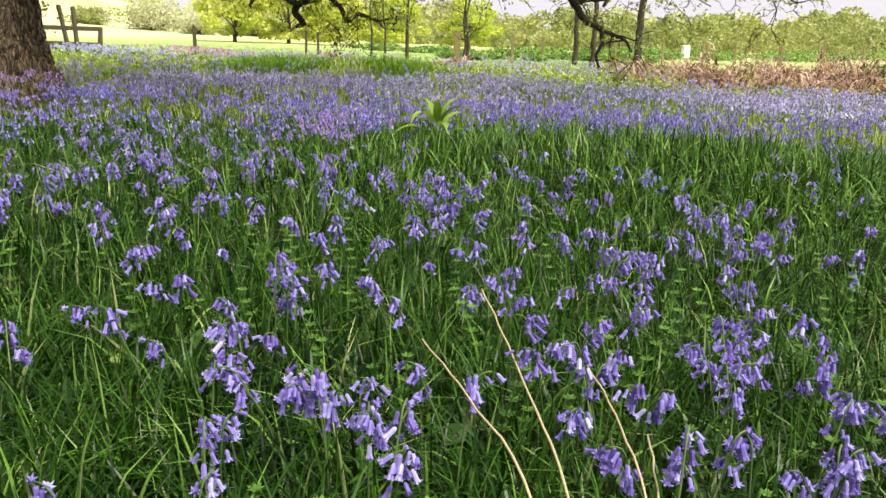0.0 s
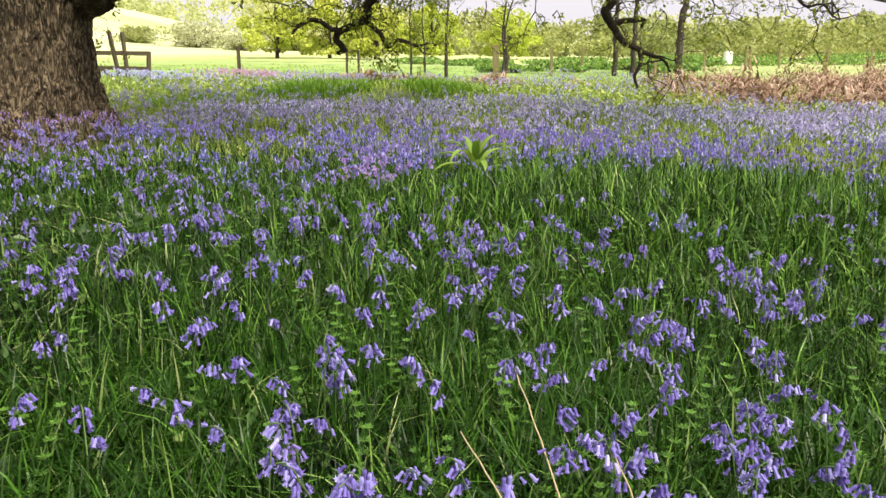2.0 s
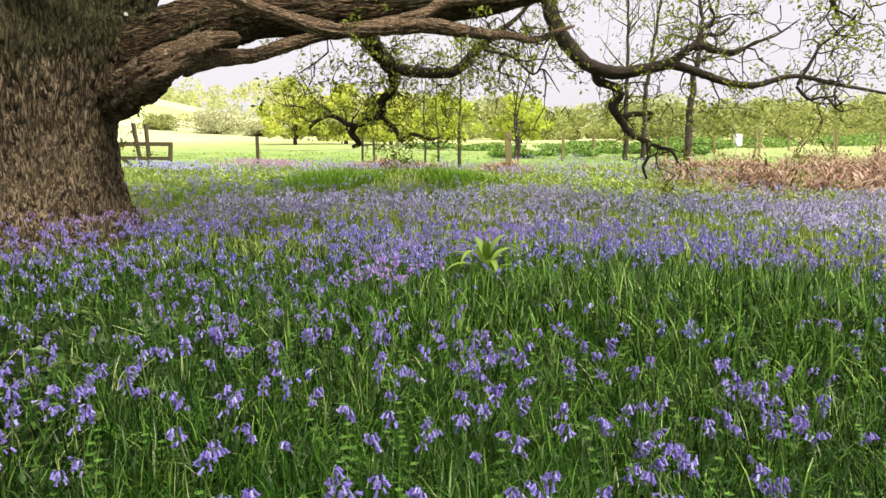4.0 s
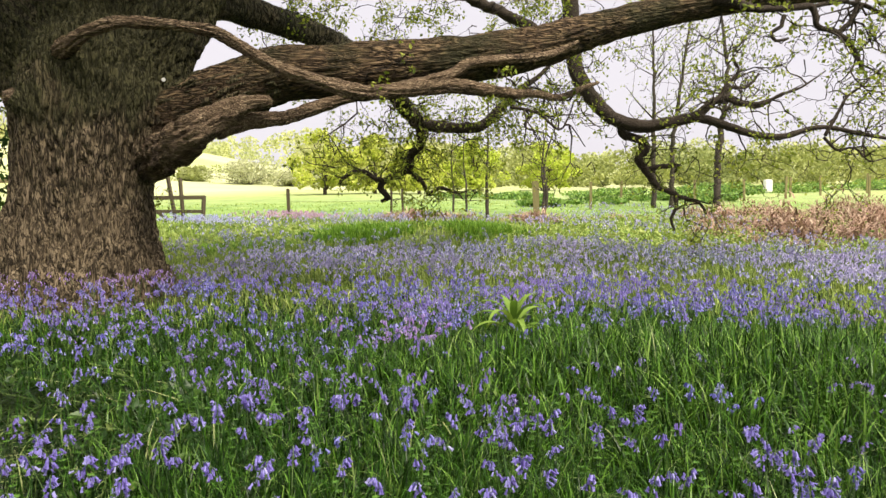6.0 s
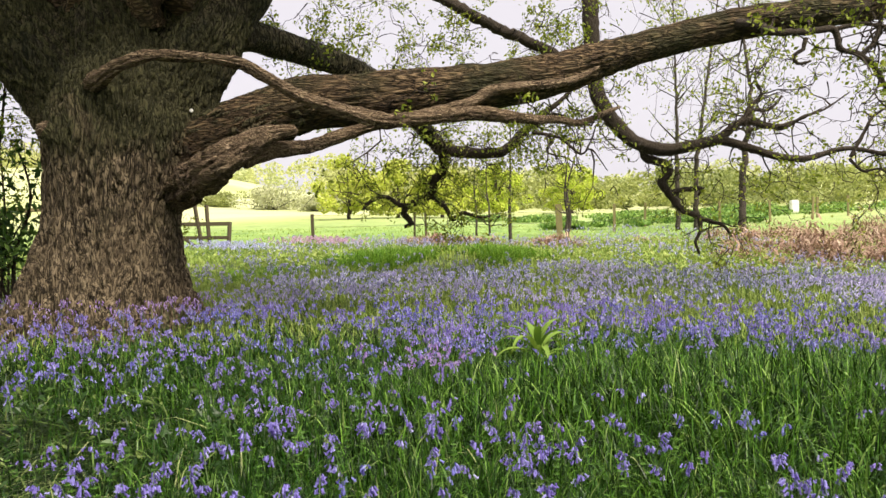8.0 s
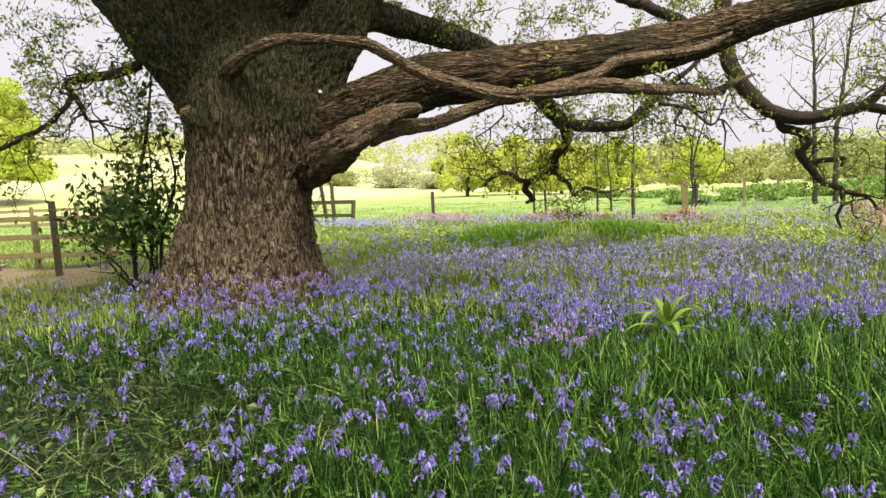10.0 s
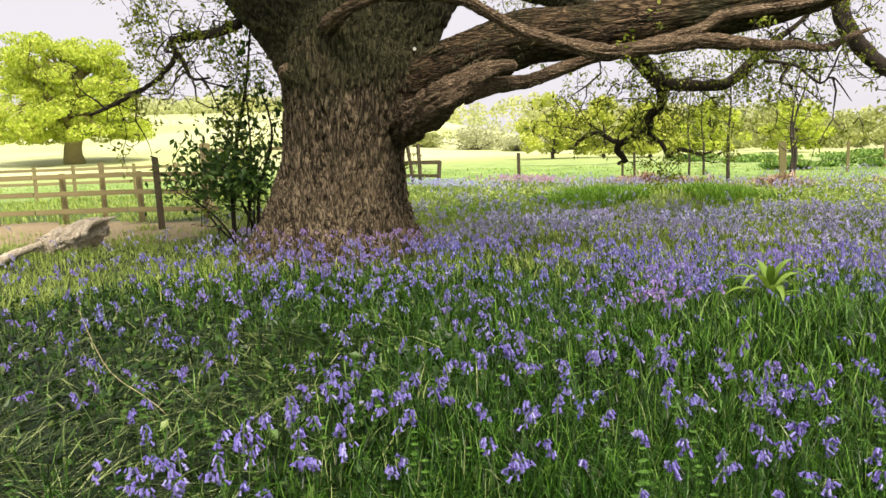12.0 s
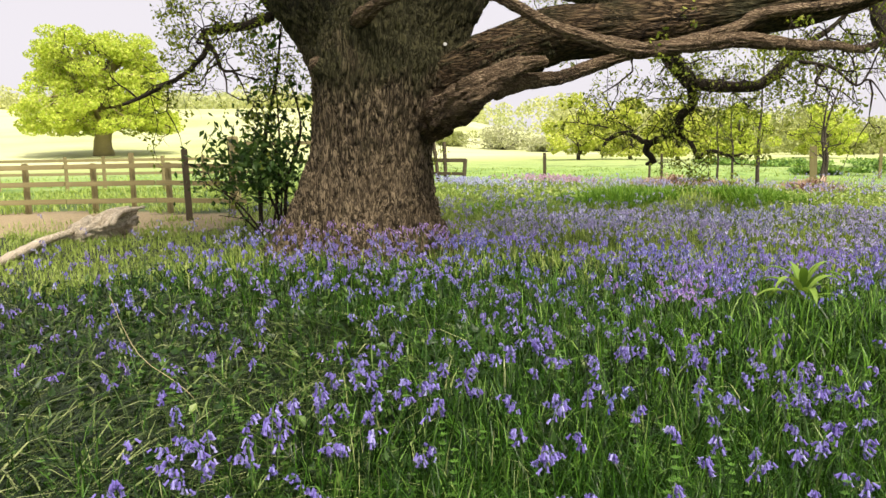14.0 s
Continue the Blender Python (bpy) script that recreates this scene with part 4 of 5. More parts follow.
def young_tree(x, y, height, stems, label, seed, leaf_count=500, lean=0.0, bole=0.07, leaf=0.09, fork=0.35, mat=None, spread=0.24):
    """A slim tree: fine upright branching, few small leaves."""
    rng = np.random.default_rng(seed)
    z = gz(x, y)
    t = thing("young_tree", (x, y, z))
    tagged(t, label, "tree", "young trees by the wire fence")
    tubes, tips = [], []
    for s in range(stems):
        a = rng.uniform(0, 2 * math.pi)
        top = (x + lean + rng.normal(0, 0.05 * height), y + rng.normal(0, 0.04 * height), z + height * rng.uniform(0.85, 1.0))
        m = (x + lean * 0.4 + rng.normal(0, 0.02 * height), y, z + height * 0.45)
        ctrl = [(x, y, z - 0.1, bole * 1.2), (x + lean * 0.1 + 0.1 * s, y, z + height * fork * 0.7, bole), (*m, bole * 0.65), (*top, bole * 0.15)]
        tubes.append(tube(ctrl, 0.25, 8, 0.1, seed + s, 0, 0.3))
        p = spline(ctrl, 0.2)
        for k in range(int(height * 2.3)):
            q = p[int(rng.uniform(fork, 0.97) * (len(p) - 1))]
            d = np.array([rng.normal(0, 0.9), rng.normal(0, 0.9), rng.uniform(0.2, 1.2)])
            d /= np.linalg.norm(d)
            ln = height * rng.uniform(0.1, spread)
            e1, e2 = q[:3] + d * ln * 0.5 + rng.normal(0, 0.03 * height, 3) * 0.4, q[:3] + d * ln + (0, 0, 0.15 * ln)
            tubes.append(thin_tube(np.array([(*q[:3], q[3] * 0.5), (*e1, q[3] * 0.3), (*e2, 0.006)]), 4))
            tips += [e1, e2]
            for _ in range(2):
                b = e1 + (e2 - e1) * rng.random()
                e3 = b + rng.normal(0, 0.06 * height, 3) + (0, 0, 0.03 * height)
                tubes.append(thin_tube(np.array([(*b, 0.012), (*e3, 0.005)]), 3))
                tips.append(e3)
    v, f = merged(tubes)
    part("trunk", mesh("trunk", v, f, M_SAPBARK, True), t)
    tips = np.array(tips)
    c = tips[rng.integers(0, len(tips), leaf_count)] + rng.normal(0, 0.12, (leaf_count, 3))
    v, f = leaves(c, leaf, rng, 0.4, 0.2, 0.7)
    part("crown", mesh("crown", v, f, mat or M_OAKLEAF), t)


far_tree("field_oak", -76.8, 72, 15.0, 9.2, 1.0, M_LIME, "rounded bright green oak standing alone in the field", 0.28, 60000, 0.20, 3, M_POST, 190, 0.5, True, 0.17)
for k, (x, y, h, s) in enumerate(((-14.8, 60, 5.0, 3.1), (-11.2, 62, 4.5, 2.9), (-7.4, 60, 3.9, 2.6), (-3.5, 66, 4.2, 2.9), (3.0, 72, 4.6, 3.1))):
    far_tree("small_oak", x, y, h, s, 0.13, M_YELLOW if k < 3 else M_LIME, "low spreading tree with vivid yellow-green spring leaves", 0.22, 4200, 0.08, 20 + k, None, 44)
for k, (x, y, h, s) in enumerate(((-36.2, 105, 4.4, 5.6), (-28.5, 100, 2.4, 3.4), (-45.5, 108, 2.9, 3.6), (-31.5, 110, 2.6, 4.0), (-24.5, 112, 3.0, 4.4))):
    bush("willow_bush", x, y, h * 0.8, s * 0.85, M_WILLOW if k in (0, 1, 3) else M_BELT, "pale grey-green rounded bush in the field" if k in (0, 1, 3) else "small olive green bush on the hillside", 0.24, 5200, 40 + k, 34)
for k, (x, y, h, s) in enumerate(((8, 46, 1.3, 2.2), (4.2, 41, 1.1, 1.8), (1.8, 37, 0.9, 1.5), (12, 50, 1.3, 2.4), (10.5, 43, 1.0, 1.6), (6, 54, 1.2, 3), (14, 58, 1.4, 3.4), (20, 60, 1.5, 3.6), (26, 62, 1.5, 4), (32, 66, 1.6, 4), (0, 48, 0.9, 2.4), (-3.5, 50, 0.8, 2), (17, 66, 1.6, 4), (38, 70, 1.8, 5))):
    bush("nettle_patch", x, y, h * 0.48, s, M_NETTLE, "low patch of fresh green leafy undergrowth", 0.17, 2000, 60 + k)
bush("gorse_bush", 13.6, 25.0, 0.8, 0.9, M_SHRUBLEAF, "small dark scrubby bush among the bracken", 0.12, 900, 90)
young_tree(-0.93, 24.3, 4.6, 1, "slim young tree with sparse opening leaves", 71, 620, bole=0.05)
young_tree(1.05, 31.3, 4.8, 2, "forked young tree with bare upright twigs", 72, 160, 0.3, 0.06, fork=0.22)
young_tree(-2.5, 31, 4.4, 1, "thin bare sapling with few leaves", 73, 90, bole=0.04)
young_tree(-2.0, 31.2, 4.6, 1, "thin bare sapling with few leaves", 74, 90, bole=0.04)
young_tree(6.15, 35.9, 11.5, 1, "tall slim tree with fine bare twigs", 75, 620, -0.3, 0.10, 0.11)
young_tree(6.95, 36.0, 12.0, 1, "tall slim tree with fine bare twigs", 76, 620, 0.3, 0.10, 0.11)
young_tree(7.75, 31.2, 11.5, 1, "tall dark-stemmed tree with fine twigs", 77, 760, 0.4, 0.125, 0.11)


def build_woods():
    """Belts of distant trees as masses of leaf clumps."""
    rng = np.random.default_rng(5)
    for name, mat, count, label in (("woodland_belt", M_BELT, 620, "olive green belt of trees beyond the wire fence"), ("far_woods", M_HAZEWOODS, 1100, "belt of distant woodland in spring leaf, haze in its colour")):
        cs = []
        for k in range(count):
            if name == "woodland_belt":      # beyond the wire fence, middle to right
                a, d, h, grain, num = rng.uniform(-6, 44), rng.uniform(84, 130), 4.9 * rng.uniform(0, 1) ** 1.3, 0.0036, 130
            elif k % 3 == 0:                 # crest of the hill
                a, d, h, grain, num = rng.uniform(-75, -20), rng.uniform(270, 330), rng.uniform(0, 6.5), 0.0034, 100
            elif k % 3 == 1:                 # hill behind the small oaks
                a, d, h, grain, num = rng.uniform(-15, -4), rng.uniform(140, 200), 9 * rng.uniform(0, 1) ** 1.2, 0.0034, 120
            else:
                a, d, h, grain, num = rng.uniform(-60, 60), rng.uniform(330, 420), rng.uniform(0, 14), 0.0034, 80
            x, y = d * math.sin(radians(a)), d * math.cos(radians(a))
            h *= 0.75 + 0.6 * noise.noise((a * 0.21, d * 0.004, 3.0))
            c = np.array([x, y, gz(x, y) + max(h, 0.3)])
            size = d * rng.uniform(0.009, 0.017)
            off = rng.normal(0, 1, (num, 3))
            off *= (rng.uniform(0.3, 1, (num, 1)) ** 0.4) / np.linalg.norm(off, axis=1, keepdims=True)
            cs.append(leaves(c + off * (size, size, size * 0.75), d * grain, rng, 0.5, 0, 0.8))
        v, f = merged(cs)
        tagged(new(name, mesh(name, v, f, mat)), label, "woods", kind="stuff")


build_woods()


# ---- fences ----
def box(sx, sy, sz, bevel=0.008):
    bm = bmesh.new()
    bmesh.ops.create_cube(bm, size=1.0, matrix=Matrix.Diagonal((sx, sy, sz, 1)))
    bmesh.ops.bevel(bm, geom=bm.edges[:], offset=bevel, segments=2, affect="EDGES")
    return bm


def beam(name, a, b, w, h, mat, parent, label=""):
    """A squared timber from a to b, slightly worn at the edges."""
    a, b = Vector(a), Vector(b)
    bm = box(h, w, (b - a).length, min(w, h) * 0.12)
    for vert in bm.verts:
        vert.co.x += 0.006 * noise.noise(vert.co * 3 + a)
        vert.co.y += 0.006 * noise.noise(vert.co * 3 + b)
    me = bpy.data.meshes.new(name)
    bm.to_mesh(me)
    bm.free()
    me.materials.append(mat)
    ob = new(name, me)
    d = b - a
    up = d.to_track_quat("Z", "Y").to_matrix().to_4x4()
    ob.parent = parent
    ob.matrix_basis = Matrix.Translation((a + b) / 2 - parent.location) @ up
    return tagged(ob, label)


def build_fences():
    def gz(x, y):
        return -0.42 * math.tanh(0.0262 * x / 0.42)

    f = thing("rail_fence", (-14.6, 11.5, gz(-14.6, 11.5)))
    tagged(f, "weathered wooden post and rail paddock fence", "fence")
    d = Vector((4.3, 1.87, 0)).normalized()
    for x, y, top in ((-18.4, 9.85, 1.05), (-16.47, 10.65, 1.05), (-14.67, 11.45, 1.06), (-13.37, 12.0, 1.05), (-12.64, 12.33, 1.26), (-11.95, 12.62, 1.06), (-10.75, 13.15, 0.95)):
        z = gz(x, y)
        beam("post", (x, y, z - 0.3), (x, y, z + top), 0.10 if top < 1.2 else 0.07, 0.10, M_POST, f)
    for h in (0.98, 0.63, 0.27):
        for k in range(5):
            a, b = Vector((-18.9, 9.45, 0)) + d * (k * 1.86), Vector((-18.9, 9.45, 0)) + d * (k * 1.86 + 1.84)
            beam("rail", (a.x, a.y - 0.02, gz(a.x, a.y) + h + 0.02 * math.sin(k * 2.1)), (b.x, b.y - 0.02, gz(b.x, b.y) + h + 0.02 * math.sin(k * 2.1 + 2.1)), 0.10, 0.045, M_POST, f)
    g = thing("rail_fence", (-19, 19, gz(-19, 19)))
    tagged(g, "second pale wooden rail fence across the paddock", "fence")
    posts = [(-25.5, 16.6), (-23.4, 17.4), (-21.3, 18.2), (-20.2, 18.7), (-18.5, 19.5), (-17.3, 20.0), (-15.6, 20.7)]
    for x, y in posts:
        beam("post", (x, y, gz(x, y) - 0.3), (x, y, gz(x, y) + 1.1), 0.09, 0.09, M_POST, g)
    for (x0, y0), (x1, y1) in zip(posts, posts[1:]):
        for h in (0.55, 0.98):
            beam("rail", (x0, y0, gz(x0, y0) + h), (x1, y1, gz(x1, y1) + h), 0.09, 0.04, M_POST, g)
    p = thing("fence_post", (-10.75, 11.8, gz(-10.75, 11.8)))
    tagged(p, "dark leaning wooden post standing before the fence", "post")
    beam("post", (-10.70, 11.77, gz(-10.7, 11.8) - 0.3), (-10.85, 11.89, 1.58), 0.11, 0.11, M_DARKPOST, p)
    q = thing("gate_post", (-12.53, 15.5, gz(-12.53, 15.5)))
    tagged(q, "thick square weathered wooden gate post", "post")
    beam("post", (-12.53, 15.5, gz(-12.53, 15.5) - 0.3), (-12.53, 15.5, 1.88), 0.2, 0.2, M_POST, q)
    beam("rail", (-12.5, 15.5, 1.7), (-10.2, 16.4, 1.68), 0.09, 0.05, M_POST, q)
    s = thing("stile", (-11.5, 26.2, gz(-11.5, 26.2)))
    tagged(s, "dark wooden stile with two tall leaning poles", "stile")
    z = gz(-11.5, 26.2)
    beam("pole", (-11.75, 26.15, z - 0.2), (-12.01, 26.24, 1.74), 0.11, 0.11, M_DARKPOST, s)
    beam("pole", (-11.51, 26.2, z - 0.2), (-11.58, 26.25, 1.70), 0.11, 0.11, M_DARKPOST, s)
    beam("post", (-10.85, 26.23, z - 0.2), (-10.78, 26.3, 1.08), 0.12, 0.12, M_DARKPOST, s)
    beam("rail", (-13.2, 26.1, 1.06), (-10.74, 26.25, 1.02), 0.14, 0.05, M_DARKPOST, s)
    beam("rail", (-13.2, 26.05, 0.6), (-10.78, 26.18, 0.54), 0.12, 0.05, M_DARKPOST, s)
    beam("brace", (-12.7, 26.12, 0.75), (-11.85, 26.05, 0.2), 0.1, 0.05, M_DARKPOST, s)
    w = thing("wire_fence", (5.2, 40.2, gz(5.2, 40.2)))
    tagged(w, "line of grey wooden stakes with sagging wire", "fence")
    line = [(-8.75, 29.5, 1.0), (-5.1, 31.6, 1.0), (-4.6, 31.5, 0.95), (0.8, 32.3, 1.25), (3.3, 35.6, 1.2), (5.25, 40.2, 1.2), (9.3, 42, 1.2), (12.5, 44.5, 1.2), (15.6, 47.2, 1.3), (16.8, 50, 1.25), (19.2, 51.6, 1.3), (20.6, 48, 1.25), (23.2, 54.4, 1.35), (27.5, 57, 1.3), (32, 60, 1.3)]
    for k, (x, y, h) in enumerate(line):
        beam("stake", (x, y, gz(x, y) - 0.2), (x + 0.04 * math.sin(k * 1.7), y, gz(x, y) + h), 0.26 if k == 3 else 0.08 if k < 3 else 0.12, 0.12, M_DARKPOST if k < 3 else M_POST, w)
    run = [q for k, q in enumerate(line) if k not in (2, 8, 11)]
    for h in (0.5, 0.95):
        for (x0, y0, _), (x1, y1, _) in zip(run, run[1:]):
            v, t = thin_tube(np.array([(x0, y0, gz(x0, y0) + h, 0.006), ((x0 + x1) / 2, (y0 + y1) / 2, (gz(x0, y0) + gz(x1, y1)) / 2 + h - 0.04, 0.006), (x1, y1, gz(x1, y1) + h, 0.006)]))
            part("wire", mesh("wire", v, t, M_DARKPOST), w)
    bm = box(0.5, 0.5, 0.85, 0.06)
    me = bpy.data.meshes.new("white_trough")
    bm.to_mesh(me)
    bm.free()
    me.materials.append(M_WHITE)
    ob = new("white_tank", me)
    ob.location = (16.9, 54.6, gz(16.9, 54.6) + 0.62)
    tagged(ob, "small white water tank beyond the wire fence", "tank")


build_fences()


# ---- the fallen log and the shrub beside the trunk ----
def build_log():
    t = thing("fallen_log", (-10.0, 8.9, gz(-10, 8.9)))
    tagged(t, "pale split weathered log lying on the grass", "log")
    z = gz(-10, 8.9)
    v, f = tube([(-9.72, 8.25, z + 0.09, 0.14), (-9.9, 8.85, z + 0.16, 0.21), (-10.05, 9.4, z + 0.21, 0.20), (-10.15, 9.8, z + 0.25, 0.10)], 0.03, 40, 0.2, 301, 0.6)
    part("trunk", mesh("trunk", v, f, M_LOG, True), t)
    for k in range(6):
        o, h = 0.09 * (k - 2.5), 0.10 + 0.05 * (k % 3)
        v, f = tube([(-9.75 + o, 8.45 + 0.06 * k, z + 0.12 + h * 0.5, 0.035), (-9.95 + o, 9.1, z + 0.16 + h, 0.05), (-10.12 + o, 9.72 + 0.08 * (k % 2), z + 0.2 + h, 0.02)], 0.04, 10, 0.3, 305 + k, 0.4)
        part("splinter", mesh("splinter", v, f, M_LOG, True), t)
    v, f = tube([(-8.7, 6.1, z - 0.01, 0.05), (-9.1, 6.8, z + 0.05, 0.065), (-9.45, 7.5, z + 0.12, 0.06), (-9.75, 8.2, z + 0.16, 0.05)], 0.06, 12, 0.2, 302, 0.05)
    part("branch", mesh("branch", v, f, M_LOG, True), t)


build_log()


def build_shrub():
    rng = np.random.default_rng(8)
    x, y = -7.2, 9.75
    z = gz(x, y)
    t = thing("elder_shrub", (x, y, z))
    tagged(t, "dark leafy shrub with thin stems beside the trunk", "shrub")
    tubes, tips = [], []
    for tx, ty, h, r in ((-7.05, 9.9, 3.5, 0.035), (-7.0, 9.85, 2.4, 0.03), (-7.9, 9.5, 1.5, 0.02), (-8.3, 9.4, 1.3, 0.018), (-7.5, 9.6, 1.7, 0.02), (-6.8, 9.7, 1.4, 0.018), (-8.6, 9.6, 0.9, 0.016), (-7.3, 9.9, 2.9, 0.02)):
        b = (x + rng.normal(0, 0.15), y + rng.normal(0, 0.1))
        c = [(*b, z - 0.05, r), (b[0] * 0.7 + tx * 0.3 + rng.normal(0, 0.10), (b[1] + ty) / 2, z + h * 0.34, r * 0.85), (b[0] * 0.35 + tx * 0.65 + rng.normal(0, 0.16), ty, z + h * 0.68, r * 0.6), (tx, ty, z + h, r * 0.25)]
        part("stem", mesh("stem", *tube(c, 0.1, 7, 0.1, 7, 0, 0.1), M_TWIG, True), t)
        for p in spline(c, 0.1)[3:, :3]:
            if rng.random() < 0.8:
                d = rng.normal(0, 1, 3) + (0, 0, 0.3)
                e = p + d / np.linalg.norm(d) * rng.uniform(0.2, 0.62)
                tubes.append(thin_tube(np.array([(*p, 0.008), (*e, 0.004)])))
                tips.append((p + e) / 2)
                tips.append(e)
    v, f = merged(tubes)
    tagged(part("brushwood", mesh("brushwood", v, f, M_TWIG), t), kind="stuff")
    tips = np.array(tips)
    tips = tips[tips[:, 2] > z + 0.75]
    c = tips[rng.integers(0, len(tips), 780)] + rng.normal(0, 0.12, (780, 3))
    c = np.vstack([c, rng.normal((-7.42, 9.6, z + 1.08), (0.42, 0.25, 0.26), (1150, 3))])
    v, f = leaves(c, 0.112, rng, 0.4, 0.5, 0.5)
    part("foliage", mesh("foliage", v, f, M_SHRUBLEAF), t)


build_shrub()


# ---- bracken ----
def build_bracken():
    rng = np.random.default_rng(21)
    pieces = []
    for cx, cy, rx, ry, h, n in ((7.5, 19, 3.4, 3.2, 0.62, 2700), (13.0, 21, 4.5, 4.5, 0.8, 2900), (9.5, 27, 4.0, 4.0, 0.55, 1500), (17, 30, 6, 6, 0.8, 1900), (-3.1, 26.5, 1.7, 1.0, 0.30, 700), (0.2, 24.6, 1.3, 0.9, 0.28, 650), (3.6, 27, 1.4, 1.2, 0.2, 120)):
        a, q = rng.uniform(0, 2 * np.pi, n), np.sqrt(rng.uniform(0, 1, n))
        x, y = cx + rx * q * np.cos(a), cy + ry * q * np.sin(a)
        lump = np.array([noise.noise((p * 0.9, r * 0.9, 2.0)) + 0.5 * noise.noise((p * 2.3, r * 2.3, 5.0)) for p, r in zip(x, y)])
        hump = h * (0.45 + 2.1 * lump) * np.sqrt(np.clip(1 - q**2 * 0.8, 0, 1))
        sel = lump > -0.22
        x, y, hump, n = x[sel], y[sel], hump[sel], int(sel.sum())
        z = ground_z(x, y) + np.maximum(hump, 0.02) * rng.uniform(0.2, 1, n)
        for _ in range(3):
            pieces.append(blades(x + rng.normal(0, 0.1, n), y + rng.normal(0, 0.1, n), rng.uniform(0.15, 0.45, n), rng.uniform(0.02, 0.055, n), rng.uniform(0.8, 2.4, n), rng, 3, z - 0.06))
    v, f = merged(pieces)
    tagged(new("dead_bracken", mesh("dead_bracken", v, f, M_BRACKEN)), "collapsed russet brown mounds of dead bracken", "bracken", kind="stuff")


build_bracken()


# ---- grass ----
def clear(x, y):
    """True where plants may stand: not in the trunk, not on the bare earth."""
    ok = np.hypot(x - TRUNK[0], y - TRUNK[1]) > 1.08
    ex, ey = x + 14.0, y - 9.6
    c, s = math.cos(radians(22)), math.sin(radians(22))
    u, w = (c * ex + s * ey) * 0.16, (-s * ex + c * ey) * 0.34
    return ok & (np.hypot(u, w) > 0.85 + 0.3 * np.sin(3 * x) * np.sin(2.3 * y))


def lush(x, y):
    """How tall and green the sward is: tussock bank in the middle, shorter and lying to the left."""
    bank = np.exp(-((y - 5.6) / 1.6) ** 2 - ((x - 2.0) / 3.0) ** 2)
    mound = np.exp(-((y - 17.3) / 1.6) ** 2 - ((x + 2.0) / 4.5) ** 2)
    lying = smooth01(-x, 1.6, 3.2) * (1 - smooth01(y, 4.0, 6.0))
    return bank + 0.7 * mound, lying


def build_grass():
    rng = np.random.default_rng(31)
    near, lushset, lyingset, far = [], [], [], []
    for n, r0, r1, a0, a1, hm, wm, joints in ((66000, 1.0, 4.2, -62, 42, 0.28, 0.0080, 3), (80000, 4.2, 8.5, -62, 40, 0.26, 0.0105, 3), (80000, 8.5, 16, -58, 38, 0.22, 0.014, 2), (36000, 0.15, 5, 40, 300, 0.25, 0.016, 2), (26000, 5, 12, 38, 300, 0.22, 0.028, 2), (7000, 0.15, 1.0, -62, 42, 0.22, 0.010, 2)):
        x, y = wedge(n, r0, r1, a0, a1, rng)
        tuft = 0.5 + 0.5 * np.sin(x * 9 + 3 * np.sin(y * 5)) * np.sin(y * 8 + 2 * np.sin(x * 6))
        bank, lying = lush(x, y)
        keep = (clear(x, y) | ((rng.random(n) < 0.16) & (x < -7.5))) & (rng.random(n) < 0.55 + 0.45 * tuft)
        x, y, bank, lying, tuft = x[keep], y[keep], bank[keep], lying[keep], tuft[keep]
        m = len(x)
        h = hm * rng.uniform(0.55, 1.25, m) * (0.85 + 0.3 * tuft) * (1 + 0.55 * bank)
        b = rng.uniform(0.1, 0.9, m)
        b = np.where(rng.random(m) < 0.18, rng.uniform(0.9, 1.5, m), b)
        flat = rng.random(m) < lying * 0.75
        drop = flat & (rng.random(m) > 0.25 + 0.9 * tuft**1.5)
        w = wm * rng.uniform(0.6, 1.7, m)
        # blades left of and beyond the oak take the sunlight-coloured copy
        sun_painted = (x + 0.35 * np.sin(y * 2.1) < -6.6) | (np.hypot(x, y) + rng.normal(0, 0.9, m) > 9.2)
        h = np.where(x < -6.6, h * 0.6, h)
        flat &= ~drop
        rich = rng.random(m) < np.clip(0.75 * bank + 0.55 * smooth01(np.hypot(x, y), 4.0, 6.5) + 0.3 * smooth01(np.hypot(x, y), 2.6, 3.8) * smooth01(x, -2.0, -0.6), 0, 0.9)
        for k, out in ((~flat & ~drop & sun_painted, far), (~flat & ~drop & ~sun_painted & rich, lushset), (~flat & ~drop & ~sun_painted & ~rich, near)):
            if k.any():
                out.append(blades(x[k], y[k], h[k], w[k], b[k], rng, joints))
        if flat.any():
            lyingset.append(blades(x[flat], y[flat], h[flat] * 1.4, w[flat] * 1.3, rng.uniform(1.1, 1.9, flat.sum()), rng, max(3, joints), None, 2.6 + 1.2 * np.sin(x[flat] * 1.3 + y[flat]) + rng.normal(0, 0.75, flat.sum())))
    for n, r0, r1, hm, wm in ((42000, 16, 28, 0.2, 0.022), (12000, 28, 44, 0.12, 0.03)):
        x, y = wedge(n, r0, r1, -56, 36, rng)
        k = clear(x, y)
        x, y = x[k], y[k]
        bank, _ = lush(x, y)
        m = len(x)
        far.append(blades(x, y, hm * rng.uniform(0.4, 1.2, m) * (1 + 0.6 * bank), wm * rng.uniform(0.6, 1.6, m), rng.uniform(0.1, 0.9, m), rng, 2))
    # two bright tussocks on the mound, and a pale strip running down from them
    tussock = []
